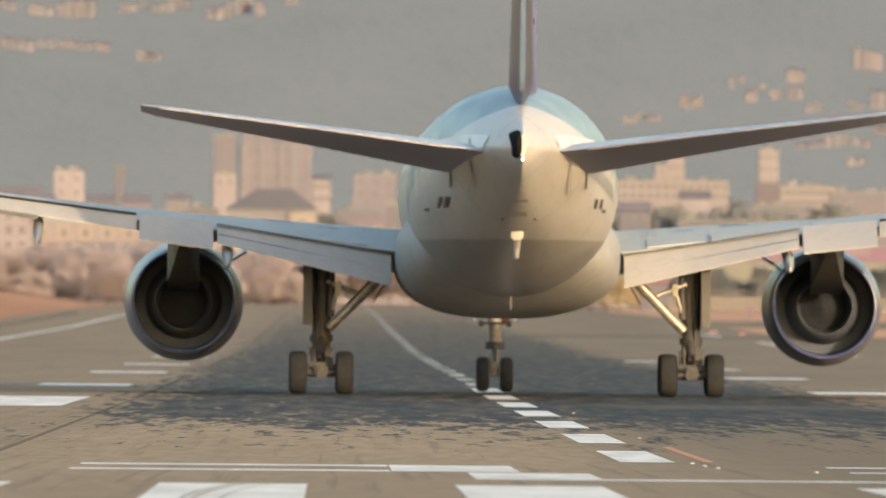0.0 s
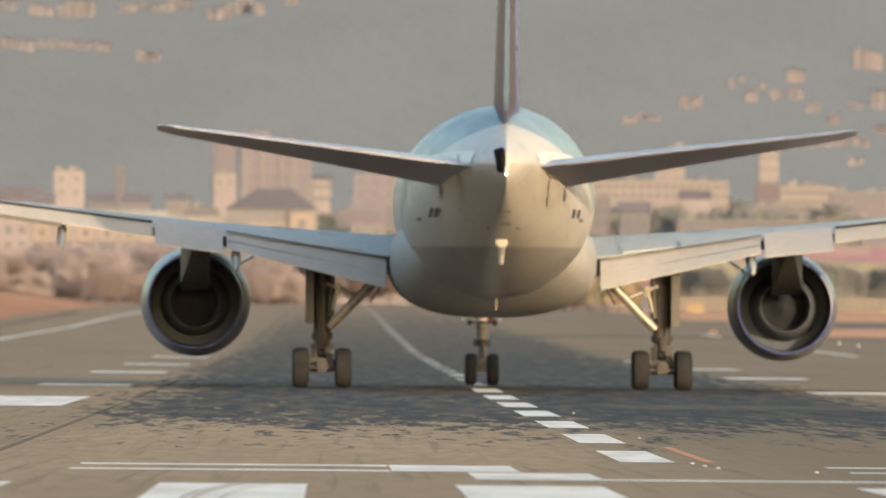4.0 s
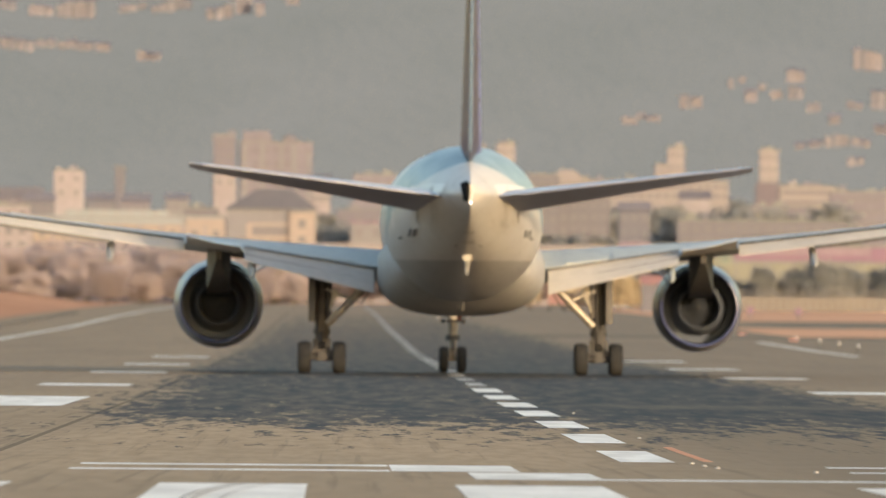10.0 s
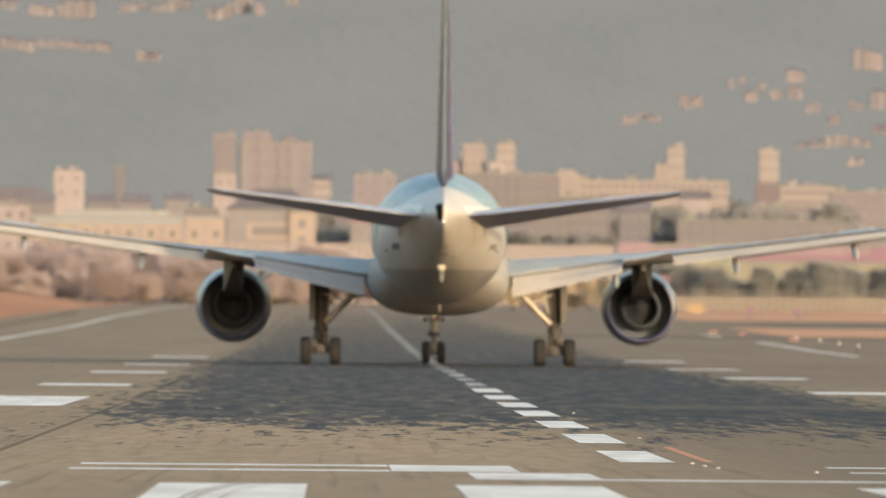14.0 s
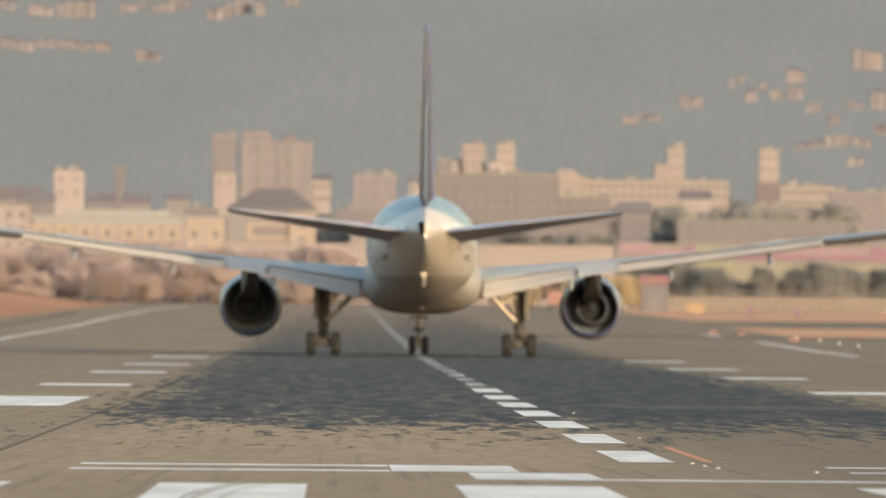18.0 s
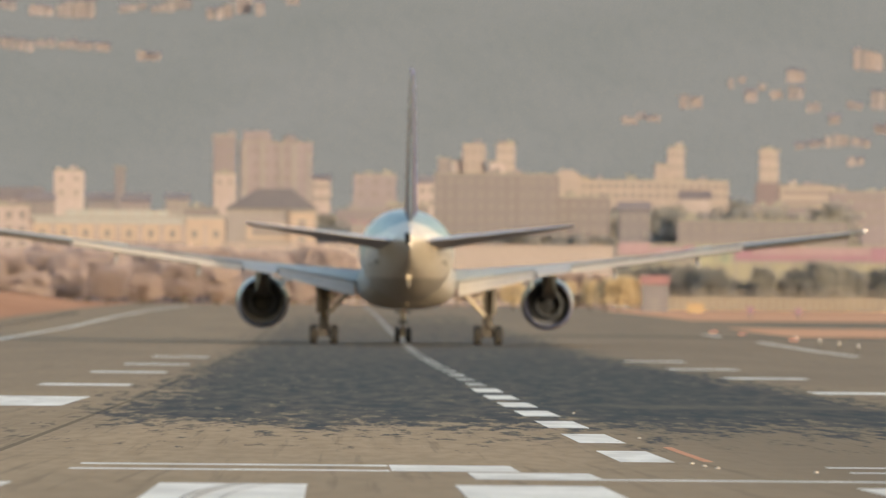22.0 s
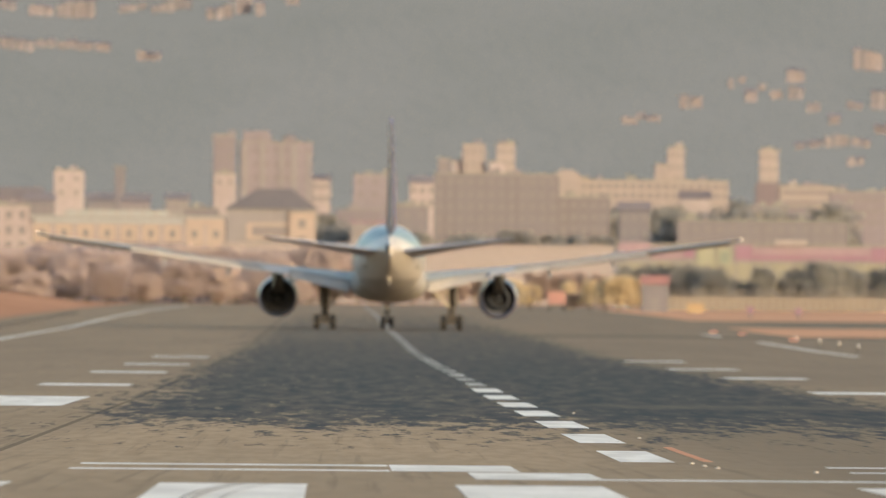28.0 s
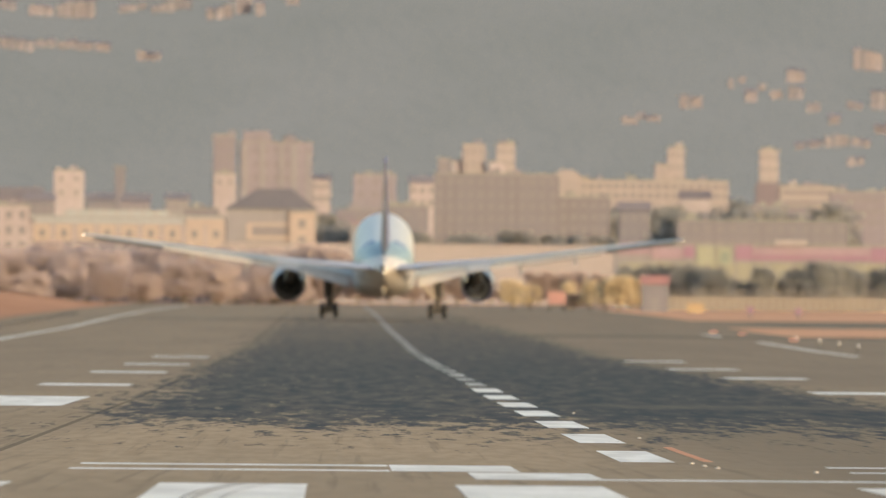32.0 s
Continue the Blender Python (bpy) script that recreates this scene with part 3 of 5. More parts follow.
        return (s * x, le - (le - te) * f, z - d + 0.02 * (le - te) * math.sin(math.pi * f) + d * f + h * 1.05 + up)

    for x0, x1, f0, f1 in ((6.4, 7.2, 0.52, 0.60), (4.2, 4.25, 0.45, 0.72), (5.0, 5.6, 0.66, 0.69), (9.0, 9.05, 0.5, 0.8), *((xc, xc + 0.13, f, f + 0.014) for xc in (3.7, 4.0, 4.35) for f in (0.54, 0.61, 0.68, 0.75)), (12.0, 12.06, 0.5, 0.8), (14.6, 15.3, 0.5, 0.56)):
        bm = bmesh.new()
        g = [[bm.verts.new(wing_top(x0 + (x1 - x0) * i / 2, f0 + (f1 - f0) * j / 3)) for j in range(4)] for i in range(3)]
        for i in range(2):
            for j in range(3):
                bm.faces.new((g[i][j], g[i + 1][j], g[i + 1][j + 1], g[i][j + 1]))
        part("wing_panel_mark", bm, surface_mark, wing)
    stab = part("tailplane", loft([side(foil(x, a, b, z - 0.065 * (a - b), t, 10, -0.085 * (a - b)), s) for x, a, b, z, t in ((0.5, -20.6, -28.0, 6.8, 0.72), (1.9, -21.6, -28.3, 7.0, 0.66), (6, -25.4, -30.0, 7.55, 0.42), (10.3, -29.3, -31.7, 8.1, 0.2), (10.75, -30.1, -31.9, 8.16, 0.08))]), STAB, plane, "grey tailplane")
    part("elevator", loft([side([(x, y + 1.0, z + 0.0), (x, y, z + 0.035), (x, y, z + 0.015), (x, y + 1.0, z - 0.09)], s) for x, y, z in ((1.9, -28.85, 7.06), (6, -30.3, 7.58), (10.2, -32.0, 8.08))]), STAB, stab)

    # engine
    ex, ez = s * 9.61, 2.72
    engine = part("engine_nacelle", turned([(11.2, 1.42), (11.45, 1.55), (11.3, 1.66), (10.6, 1.76), (9.0, 1.8), (7.4, 1.77), (6.2, 1.68), (4.9, 1.54), (4.86, 1.5), (5.6, 1.5), (8.5, 1.45), (10.5, 1.4), (11.2, 1.42)], 56, ex, ez), NACELLE, plane, "grey-blue engine nacelle")
    part("nozzle_lip", turned([(5.15, 1.585), (4.82, 1.555), (4.8, 1.49), (5.15, 1.475), (5.15, 1.585)], 56, ex, ez), LIP, engine, "dark blue nozzle lip")
    part("bypass_duct", turned([(5.0, 1.47), (5.9, 1.46), (6.5, 1.42), (6.52, 0.2)], 48, ex, ez), DUCT, engine, "dark grey bypass duct")
    part("core_cowl", turned([(6.6, 1.16), (5.9, 1.02), (5.3, 0.86), (5.26, 0.82), (5.5, 0.79), (6.4, 0.72)], 40, ex, ez), CORE, engine, "heat-stained core cowl")
    part("exhaust_plug", turned([(6.4, 0.73), (6.3, 0.5), (6.1, 0.3), (5.9, 0.1), (5.88, 0.01)], 32, ex, ez), PLUG, engine)
    part("engine_strake", loft([[(s * 8.25, 9.5, 3.9), (s * 8.3, 9.5, 3.95), (s * 8.25, 7.6, 3.95), (s * 8.2, 7.6, 3.9)], [(s * 7.75, 8.7, 4.25), (s * 7.8, 8.7, 4.3), (s * 7.75, 7.6, 4.25), (s * 7.7, 7.6, 4.2)]]), NACELLE, engine)
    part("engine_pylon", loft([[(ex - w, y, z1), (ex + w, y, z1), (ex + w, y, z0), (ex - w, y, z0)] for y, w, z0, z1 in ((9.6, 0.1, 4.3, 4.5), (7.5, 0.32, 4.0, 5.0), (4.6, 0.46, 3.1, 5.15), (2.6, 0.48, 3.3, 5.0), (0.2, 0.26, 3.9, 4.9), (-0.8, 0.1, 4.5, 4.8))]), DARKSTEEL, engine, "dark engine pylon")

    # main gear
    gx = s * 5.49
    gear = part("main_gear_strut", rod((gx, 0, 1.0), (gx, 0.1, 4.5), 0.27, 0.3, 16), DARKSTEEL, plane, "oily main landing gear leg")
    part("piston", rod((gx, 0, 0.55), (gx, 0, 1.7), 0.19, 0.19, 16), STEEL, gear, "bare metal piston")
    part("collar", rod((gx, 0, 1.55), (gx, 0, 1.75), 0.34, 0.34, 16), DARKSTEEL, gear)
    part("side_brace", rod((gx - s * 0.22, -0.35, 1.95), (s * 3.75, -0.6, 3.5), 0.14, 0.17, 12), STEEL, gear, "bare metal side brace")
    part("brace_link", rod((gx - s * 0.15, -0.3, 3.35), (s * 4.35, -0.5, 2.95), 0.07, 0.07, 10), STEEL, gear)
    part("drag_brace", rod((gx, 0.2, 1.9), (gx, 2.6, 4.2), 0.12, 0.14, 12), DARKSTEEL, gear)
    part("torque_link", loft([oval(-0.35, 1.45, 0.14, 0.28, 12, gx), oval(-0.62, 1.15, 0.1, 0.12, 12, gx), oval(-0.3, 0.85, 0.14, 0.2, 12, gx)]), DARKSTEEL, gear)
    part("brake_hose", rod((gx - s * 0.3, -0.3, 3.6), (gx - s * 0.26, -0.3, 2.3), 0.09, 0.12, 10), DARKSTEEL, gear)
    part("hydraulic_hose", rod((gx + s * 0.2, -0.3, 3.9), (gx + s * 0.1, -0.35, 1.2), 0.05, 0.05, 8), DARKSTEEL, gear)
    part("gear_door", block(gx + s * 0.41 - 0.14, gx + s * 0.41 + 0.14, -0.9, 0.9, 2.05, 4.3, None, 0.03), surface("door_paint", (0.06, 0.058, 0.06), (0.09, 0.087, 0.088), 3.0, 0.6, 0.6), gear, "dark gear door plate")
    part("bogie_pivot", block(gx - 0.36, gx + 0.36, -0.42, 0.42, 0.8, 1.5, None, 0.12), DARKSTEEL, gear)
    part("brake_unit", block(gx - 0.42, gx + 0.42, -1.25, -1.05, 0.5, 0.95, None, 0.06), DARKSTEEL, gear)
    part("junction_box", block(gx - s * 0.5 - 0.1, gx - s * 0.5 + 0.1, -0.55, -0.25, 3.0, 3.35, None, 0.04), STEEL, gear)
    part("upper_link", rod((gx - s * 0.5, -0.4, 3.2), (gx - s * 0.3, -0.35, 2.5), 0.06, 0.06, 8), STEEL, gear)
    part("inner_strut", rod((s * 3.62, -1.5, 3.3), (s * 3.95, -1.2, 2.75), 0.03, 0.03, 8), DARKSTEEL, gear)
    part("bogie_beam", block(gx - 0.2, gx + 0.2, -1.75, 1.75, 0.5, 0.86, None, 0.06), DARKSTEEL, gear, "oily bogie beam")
    for ay in (-1.45, 0.0, 1.45):
        part("axle", rod((gx - 0.7, ay, 0.635), (gx + 0.7, ay, 0.635), 0.11, 0.11, 12), DARKSTEEL, gear)
        for wx in (-0.69, 0.69):
            ring = [(-0.25, 0.34), (-0.26, 0.5), (-0.22, 0.59), (-0.12, 0.63), (0.12, 0.63), (0.22, 0.59), (0.26, 0.5), (0.25, 0.34)]
            tyre = loft([[(gx + wx + dx, ay + r * math.cos(a * math.pi / 16), 0.635 + r * math.sin(a * math.pi / 16)) for a in range(32)] for dx, r in ring])
            part("tyre", tyre, RUBBER, gear, "dark rubber tyre")
            part("wheel_rim", rod((gx + wx - 0.22, ay, 0.635), (gx + wx + 0.22, ay, 0.635), 0.36, 0.36, 20), STEEL, gear)

# nose gear, which stretches as the nose grows light
nose = part("nose_gear_strut", rod((0, 25.9, 0.55), (0, 25.8, 3.2), 0.13, 0.2, 14), STEEL, plane, "sunlit bare metal nose gear leg")
part("strut_sleeve", rod((0, 25.88, 1.55), (0, 25.82, 3.0), 0.21, 0.24, 14), STEEL, nose)
part("steering_collar", rod((0, 25.9, 1.32), (0, 25.9, 1.55), 0.33, 0.3, 14), DARKSTEEL, nose)
part("lamp_bar", rod((-0.5, 25.6, 2.13), (0.5, 25.6, 2.13), 0.035, 0.035, 10), DARKSTEEL, nose)
for s in (-1, 1):
    part("taxi_lamp", rod((s * 0.42, 25.75, 2.12), (s * 0.42, 25.5, 2.12), 0.11, 0.085, 12), DARKSTEEL, nose)
    part("nose_gear_door", block(s * 0.62 - 0.025, s * 0.62 + 0.025, 26.0, 28.2, 2.2, 3.15, None, 0.01), STRIPE, nose)
    wx, ring = s * 0.37, [(-0.19, 0.28), (-0.2, 0.42), (-0.16, 0.5), (-0.08, 0.535), (0.08, 0.535), (0.16, 0.5), (0.2, 0.42), (0.19, 0.28)]
    part("tyre", loft([[(wx + dx, 25.9 + r * math.cos(a * math.pi / 16), 0.54 + r * math.sin(a * math.pi / 16)) for a in range(32)] for dx, r in ring]), RUBBER, nose, "dark rubber tyre")
    part("wheel_rim", rod((wx - 0.16, 25.9, 0.54), (wx + 0.16, 25.9, 0.54), 0.3, 0.3, 18), STEEL, nose)
part("axle", rod((-0.4, 25.9, 0.54), (0.4, 25.9, 0.54), 0.08, 0.08, 10), STEEL, nose)
part("nose_torque_link", rod((0, 25.6, 1.4), (0, 25.35, 0.95), 0.07, 0.05, 8), DARKSTEEL, nose)

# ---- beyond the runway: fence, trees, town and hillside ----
# town colours are greyed, bluish and close in tone: distance haze painted in
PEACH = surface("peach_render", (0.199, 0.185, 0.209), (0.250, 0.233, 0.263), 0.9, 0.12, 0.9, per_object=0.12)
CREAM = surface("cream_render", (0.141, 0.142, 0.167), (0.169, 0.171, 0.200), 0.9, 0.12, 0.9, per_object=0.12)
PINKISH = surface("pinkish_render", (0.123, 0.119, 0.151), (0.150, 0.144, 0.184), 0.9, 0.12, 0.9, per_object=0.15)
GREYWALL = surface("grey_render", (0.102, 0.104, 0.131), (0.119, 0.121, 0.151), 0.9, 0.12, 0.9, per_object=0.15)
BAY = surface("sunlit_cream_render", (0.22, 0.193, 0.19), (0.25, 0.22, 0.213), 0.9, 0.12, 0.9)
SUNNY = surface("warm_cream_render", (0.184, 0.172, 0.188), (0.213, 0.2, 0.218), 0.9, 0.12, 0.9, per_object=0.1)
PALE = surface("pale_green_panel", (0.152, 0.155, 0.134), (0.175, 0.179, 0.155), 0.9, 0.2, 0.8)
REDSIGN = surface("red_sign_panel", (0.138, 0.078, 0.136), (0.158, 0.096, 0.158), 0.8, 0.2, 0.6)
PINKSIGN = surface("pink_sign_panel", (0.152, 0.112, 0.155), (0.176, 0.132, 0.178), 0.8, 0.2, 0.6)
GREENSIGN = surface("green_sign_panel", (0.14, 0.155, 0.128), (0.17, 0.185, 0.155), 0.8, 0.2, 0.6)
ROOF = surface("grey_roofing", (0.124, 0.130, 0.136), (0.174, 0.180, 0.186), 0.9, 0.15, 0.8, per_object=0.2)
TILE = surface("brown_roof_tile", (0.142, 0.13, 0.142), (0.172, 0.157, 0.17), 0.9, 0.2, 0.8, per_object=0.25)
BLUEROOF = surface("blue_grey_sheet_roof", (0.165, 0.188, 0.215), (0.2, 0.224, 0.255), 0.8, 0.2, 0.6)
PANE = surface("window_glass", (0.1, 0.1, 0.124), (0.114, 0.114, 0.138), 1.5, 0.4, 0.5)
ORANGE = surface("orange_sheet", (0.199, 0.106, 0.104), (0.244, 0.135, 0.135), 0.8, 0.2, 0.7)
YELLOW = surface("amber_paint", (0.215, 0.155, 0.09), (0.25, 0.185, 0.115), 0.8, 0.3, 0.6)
# leaf tones lifted well above real foliage, so the colour carries the haze
HEDGE = leafy("hazed_dark_foliage", (0.235, 0.248, 0.258), (0.272, 0.286, 0.298))
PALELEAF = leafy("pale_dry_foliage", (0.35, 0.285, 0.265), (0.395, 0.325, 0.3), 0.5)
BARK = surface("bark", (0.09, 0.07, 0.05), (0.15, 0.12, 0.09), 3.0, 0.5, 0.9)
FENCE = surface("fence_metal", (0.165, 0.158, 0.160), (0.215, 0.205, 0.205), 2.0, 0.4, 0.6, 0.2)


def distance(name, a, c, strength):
    """A plain backdrop for the distance: the grey-green hill far behind everything, its haze painted in as emission
    over a near-black base.
    """
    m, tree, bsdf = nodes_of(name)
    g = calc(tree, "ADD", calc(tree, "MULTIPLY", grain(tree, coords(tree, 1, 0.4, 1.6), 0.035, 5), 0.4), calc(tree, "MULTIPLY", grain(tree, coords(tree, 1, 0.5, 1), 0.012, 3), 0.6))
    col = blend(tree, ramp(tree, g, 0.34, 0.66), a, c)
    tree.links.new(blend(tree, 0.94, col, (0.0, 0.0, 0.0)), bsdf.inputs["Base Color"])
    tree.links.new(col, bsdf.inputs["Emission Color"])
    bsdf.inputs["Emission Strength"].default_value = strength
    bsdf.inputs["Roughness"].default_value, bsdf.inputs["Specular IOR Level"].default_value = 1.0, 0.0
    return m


# hill and crowns glow by themselves, in place of bright hazy air
HILL = distance("hazy_glow_hillside", (0.1085, 0.1075, 0.0985), (0.1195, 0.116, 0.107), 0.905)
WOOD = distance("hazy_glow_tree_crowns", (0.1045, 0.1045, 0.096), (0.1165, 0.1135, 0.105), 0.905)

_wm = {}


def window_mesh(w, h):
    """A framed window: a glass pane set back in a shallow frame, shared by all of one size."""
    key = (round(w, 2), round(h, 2))
    if key not in _wm:
        bm = block(-w / 2, w / 2, -0.03, 0.06, -h / 2, h / 2)
        block(-w / 2 - 0.12, w / 2 + 0.12, -0.16, 0.05, -h / 2 - 0.14, -h / 2 - 0.02, bm)
        bmesh.ops.recalc_face_normals(bm, faces=bm.faces)
        me = bpy.data.meshes.new("window")
        bm.to_mesh(me)
        bm.free()
        me.materials.append(PANE)
        _wm[key] = me
    return _wm[key]


def frame_mesh(w, h):
    """A window frame with a mullion and a sill."""
    key = ("frame", round(w, 2), round(h, 2))
    if key not in _wm:
        bm = bmesh.new()
        for x0, x1, z0, z1 in ((-w / 2 - 0.06, -w / 2 + 0.04, -h / 2, h / 2), (w / 2 - 0.04, w / 2 + 0.06, -h / 2, h / 2), (-w / 2 + 0.04, w / 2 - 0.04, h / 2 - 0.08, h / 2), (-0.04, 0.04, -h / 2 + 0.06, h / 2 - 0.08), (-w / 2 - 0.15, w / 2 + 0.15, -h / 2 - 0.12, -h / 2)):
            block(x0, x1, -0.12, 0.0, z0, z1, bm)
        bmesh.ops.recalc_face_normals(bm, faces=bm.faces)
        me = bpy.data.meshes.new("window_frame")
        bm.to_mesh(me)
        bm.free()
        me.materials.append(PINKISH)
        _wm[key] = me
    return _wm[key]


def pane_mesh(w, h):
    key = ("pane", round(w, 2), round(h, 2))
    if key not in _wm:
        bm = block(-w / 2 + 0.04, w / 2 - 0.04, -0.03, 0.02, -h / 2 + 0.01, h / 2 - 0.08)
        bmesh.ops.recalc_face_normals(bm, faces=bm.faces)
        me = bpy.data.meshes.new("pane")
        bm.to_mesh(me)
        bm.free()
        me.materials.append(PANE)
        _wm[key] = me
    return _wm[key]


def building(name, label, x0, x1, y, top, wall, roof=None, gable=False, bays=0, storeys=0, floor=3.0, depth=9.0, wide=1.3, tall=1.4, group="", piers=0, base=None, first=0, framed=False):
    """A block on the ground with its roof edge, windows in bays and storeys on the front, and piers between them."""
    z = lie(y) if base is None else base
    ob = thing(name, (x0 + x1) / 2, y, z, label, "building", group)
    w, h = x1 - x0, top - z
    part("wall", block(-w / 2, w / 2, 0, depth, -0.6, h, None, 0.06), wall, ob, smooth=False)
    if gable:
        r = min(w, depth) * 0.28
        part("roof", loft([[(-w / 2 - 0.3, -0.35, h - 0.05), (-w / 2 - 0.3, depth / 2, h + r), (-w / 2 - 0.3, depth + 0.35, h - 0.05)], [(w / 2 + 0.3, -0.35, h - 0.05), (w / 2 + 0.3, depth / 2, h + r), (w / 2 + 0.3, depth + 0.35, h - 0.05)]]), roof or TILE, ob, smooth=False)
    else:
        part("roof", block(-w / 2 - 0.15, w / 2 + 0.15, -0.2, depth + 0.15, h - 0.02, h + 0.28), roof or ROOF, ob, smooth=False)
    if roof is None and not gable and w > 3.5:  # stair heads, tanks and ducts on the flat roof
        q = random.Random(int(x0 * 10) + int(y))
        for _ in range(2 + int(w / 6)):
            cx, bw, bh = q.uniform(-w / 2 + 0.8, w / 2 - 0.8), q.uniform(0.3, 1.1), q.uniform(0.4, 1.1)
            y0 = q.uniform(1.2, 2.6)
            part("roof_unit", block(cx - bw, cx + bw, y0, y0 + 1.9, h + 0.25, h + 0.28 + bh, None, 0.04), q.choice((wall, ROOF, PINKISH)), ob, smooth=False)
    for i in range(bays):
        for k in range(first, storeys):
            win = new("window", frame_mesh(wide, tall) if framed else window_mesh(wide, tall))
            win.parent = ob
            win.location = (-w / 2 + w * (i + 0.5) / bays, -0.03, h - floor * (k + 0.55))
            if framed:
                pane = new("pane", pane_mesh(wide, tall))
                pane.parent = win
    for i in range(piers + 1 if piers else 0):
        part("pier", block(-w / 2 + w * i / piers - 0.22, -w / 2 + w * i / piers + 0.22, -0.14, 0.02, -0.4, h - 0.3), wall, ob, smooth=False)
    return ob


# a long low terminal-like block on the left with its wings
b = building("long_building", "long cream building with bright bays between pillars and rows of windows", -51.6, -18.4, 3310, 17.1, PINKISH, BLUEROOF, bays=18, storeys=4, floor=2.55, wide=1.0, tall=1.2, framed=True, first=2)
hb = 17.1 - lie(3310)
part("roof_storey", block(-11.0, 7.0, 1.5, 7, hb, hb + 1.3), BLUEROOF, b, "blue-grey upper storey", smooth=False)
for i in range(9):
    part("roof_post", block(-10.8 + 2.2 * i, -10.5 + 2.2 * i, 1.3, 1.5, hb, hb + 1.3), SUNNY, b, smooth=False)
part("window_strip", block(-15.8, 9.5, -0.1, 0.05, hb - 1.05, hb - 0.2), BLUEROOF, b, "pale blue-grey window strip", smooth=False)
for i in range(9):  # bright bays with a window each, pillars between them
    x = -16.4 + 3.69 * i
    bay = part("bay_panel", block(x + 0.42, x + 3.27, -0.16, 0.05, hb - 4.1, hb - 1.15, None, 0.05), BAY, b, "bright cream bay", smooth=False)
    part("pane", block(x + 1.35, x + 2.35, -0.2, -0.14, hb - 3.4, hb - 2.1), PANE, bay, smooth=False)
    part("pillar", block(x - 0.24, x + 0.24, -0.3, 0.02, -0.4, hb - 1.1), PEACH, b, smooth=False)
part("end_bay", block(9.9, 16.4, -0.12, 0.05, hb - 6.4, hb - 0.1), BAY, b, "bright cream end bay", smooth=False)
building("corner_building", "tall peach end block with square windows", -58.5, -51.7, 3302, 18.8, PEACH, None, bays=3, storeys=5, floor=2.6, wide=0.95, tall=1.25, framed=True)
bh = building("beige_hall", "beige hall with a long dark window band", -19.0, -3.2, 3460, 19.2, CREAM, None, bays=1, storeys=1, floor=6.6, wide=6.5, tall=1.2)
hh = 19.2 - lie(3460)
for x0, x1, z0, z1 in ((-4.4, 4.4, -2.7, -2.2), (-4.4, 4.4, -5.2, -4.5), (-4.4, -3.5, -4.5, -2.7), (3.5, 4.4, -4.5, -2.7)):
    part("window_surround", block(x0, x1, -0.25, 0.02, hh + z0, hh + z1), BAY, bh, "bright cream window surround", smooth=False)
# slate colour lightened and bluish, with the haze painted into it
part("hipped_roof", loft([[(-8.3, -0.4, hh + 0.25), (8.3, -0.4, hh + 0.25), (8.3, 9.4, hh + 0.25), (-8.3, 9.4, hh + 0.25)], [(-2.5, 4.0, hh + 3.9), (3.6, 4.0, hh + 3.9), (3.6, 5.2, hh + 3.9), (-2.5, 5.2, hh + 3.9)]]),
     surface("hazed_dark_slate", (0.1, 0.101, 0.122), (0.117, 0.117, 0.139), 0.9, 0.15, 0.9, spec=0.1), bh, "dark grey hipped roof", smooth=False)
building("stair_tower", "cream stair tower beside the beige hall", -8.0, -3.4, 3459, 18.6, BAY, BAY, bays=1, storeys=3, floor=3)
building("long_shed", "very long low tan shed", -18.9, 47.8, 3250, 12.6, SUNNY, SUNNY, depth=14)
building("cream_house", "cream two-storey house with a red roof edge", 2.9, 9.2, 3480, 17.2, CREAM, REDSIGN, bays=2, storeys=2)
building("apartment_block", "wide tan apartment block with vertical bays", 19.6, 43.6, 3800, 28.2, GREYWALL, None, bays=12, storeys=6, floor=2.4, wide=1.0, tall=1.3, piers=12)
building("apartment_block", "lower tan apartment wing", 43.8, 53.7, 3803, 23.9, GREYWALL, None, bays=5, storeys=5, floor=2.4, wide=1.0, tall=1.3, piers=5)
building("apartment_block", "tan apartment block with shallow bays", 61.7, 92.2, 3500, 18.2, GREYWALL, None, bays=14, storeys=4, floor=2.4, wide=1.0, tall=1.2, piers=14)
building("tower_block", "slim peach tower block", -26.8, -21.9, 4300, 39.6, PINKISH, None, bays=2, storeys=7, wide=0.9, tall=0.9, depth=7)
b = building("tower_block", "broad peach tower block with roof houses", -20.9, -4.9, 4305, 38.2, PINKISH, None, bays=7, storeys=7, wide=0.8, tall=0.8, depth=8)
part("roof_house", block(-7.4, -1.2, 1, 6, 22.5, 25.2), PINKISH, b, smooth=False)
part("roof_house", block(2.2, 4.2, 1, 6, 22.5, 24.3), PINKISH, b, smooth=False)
# added shallow bays whose paler colour paints lit streaks on the tower
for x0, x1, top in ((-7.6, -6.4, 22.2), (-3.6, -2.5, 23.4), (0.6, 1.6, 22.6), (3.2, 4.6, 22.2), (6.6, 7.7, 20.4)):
    part("stair_bay", block(x0, x1, -0.35, 0.1, -0.5, top), CREAM, b, "added paler bay for a lit streak", smooth=False)
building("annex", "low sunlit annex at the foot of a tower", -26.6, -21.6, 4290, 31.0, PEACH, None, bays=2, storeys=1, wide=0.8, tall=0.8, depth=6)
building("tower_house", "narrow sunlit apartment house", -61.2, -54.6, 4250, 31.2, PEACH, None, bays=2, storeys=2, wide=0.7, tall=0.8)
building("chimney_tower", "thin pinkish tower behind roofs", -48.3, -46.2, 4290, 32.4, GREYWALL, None)
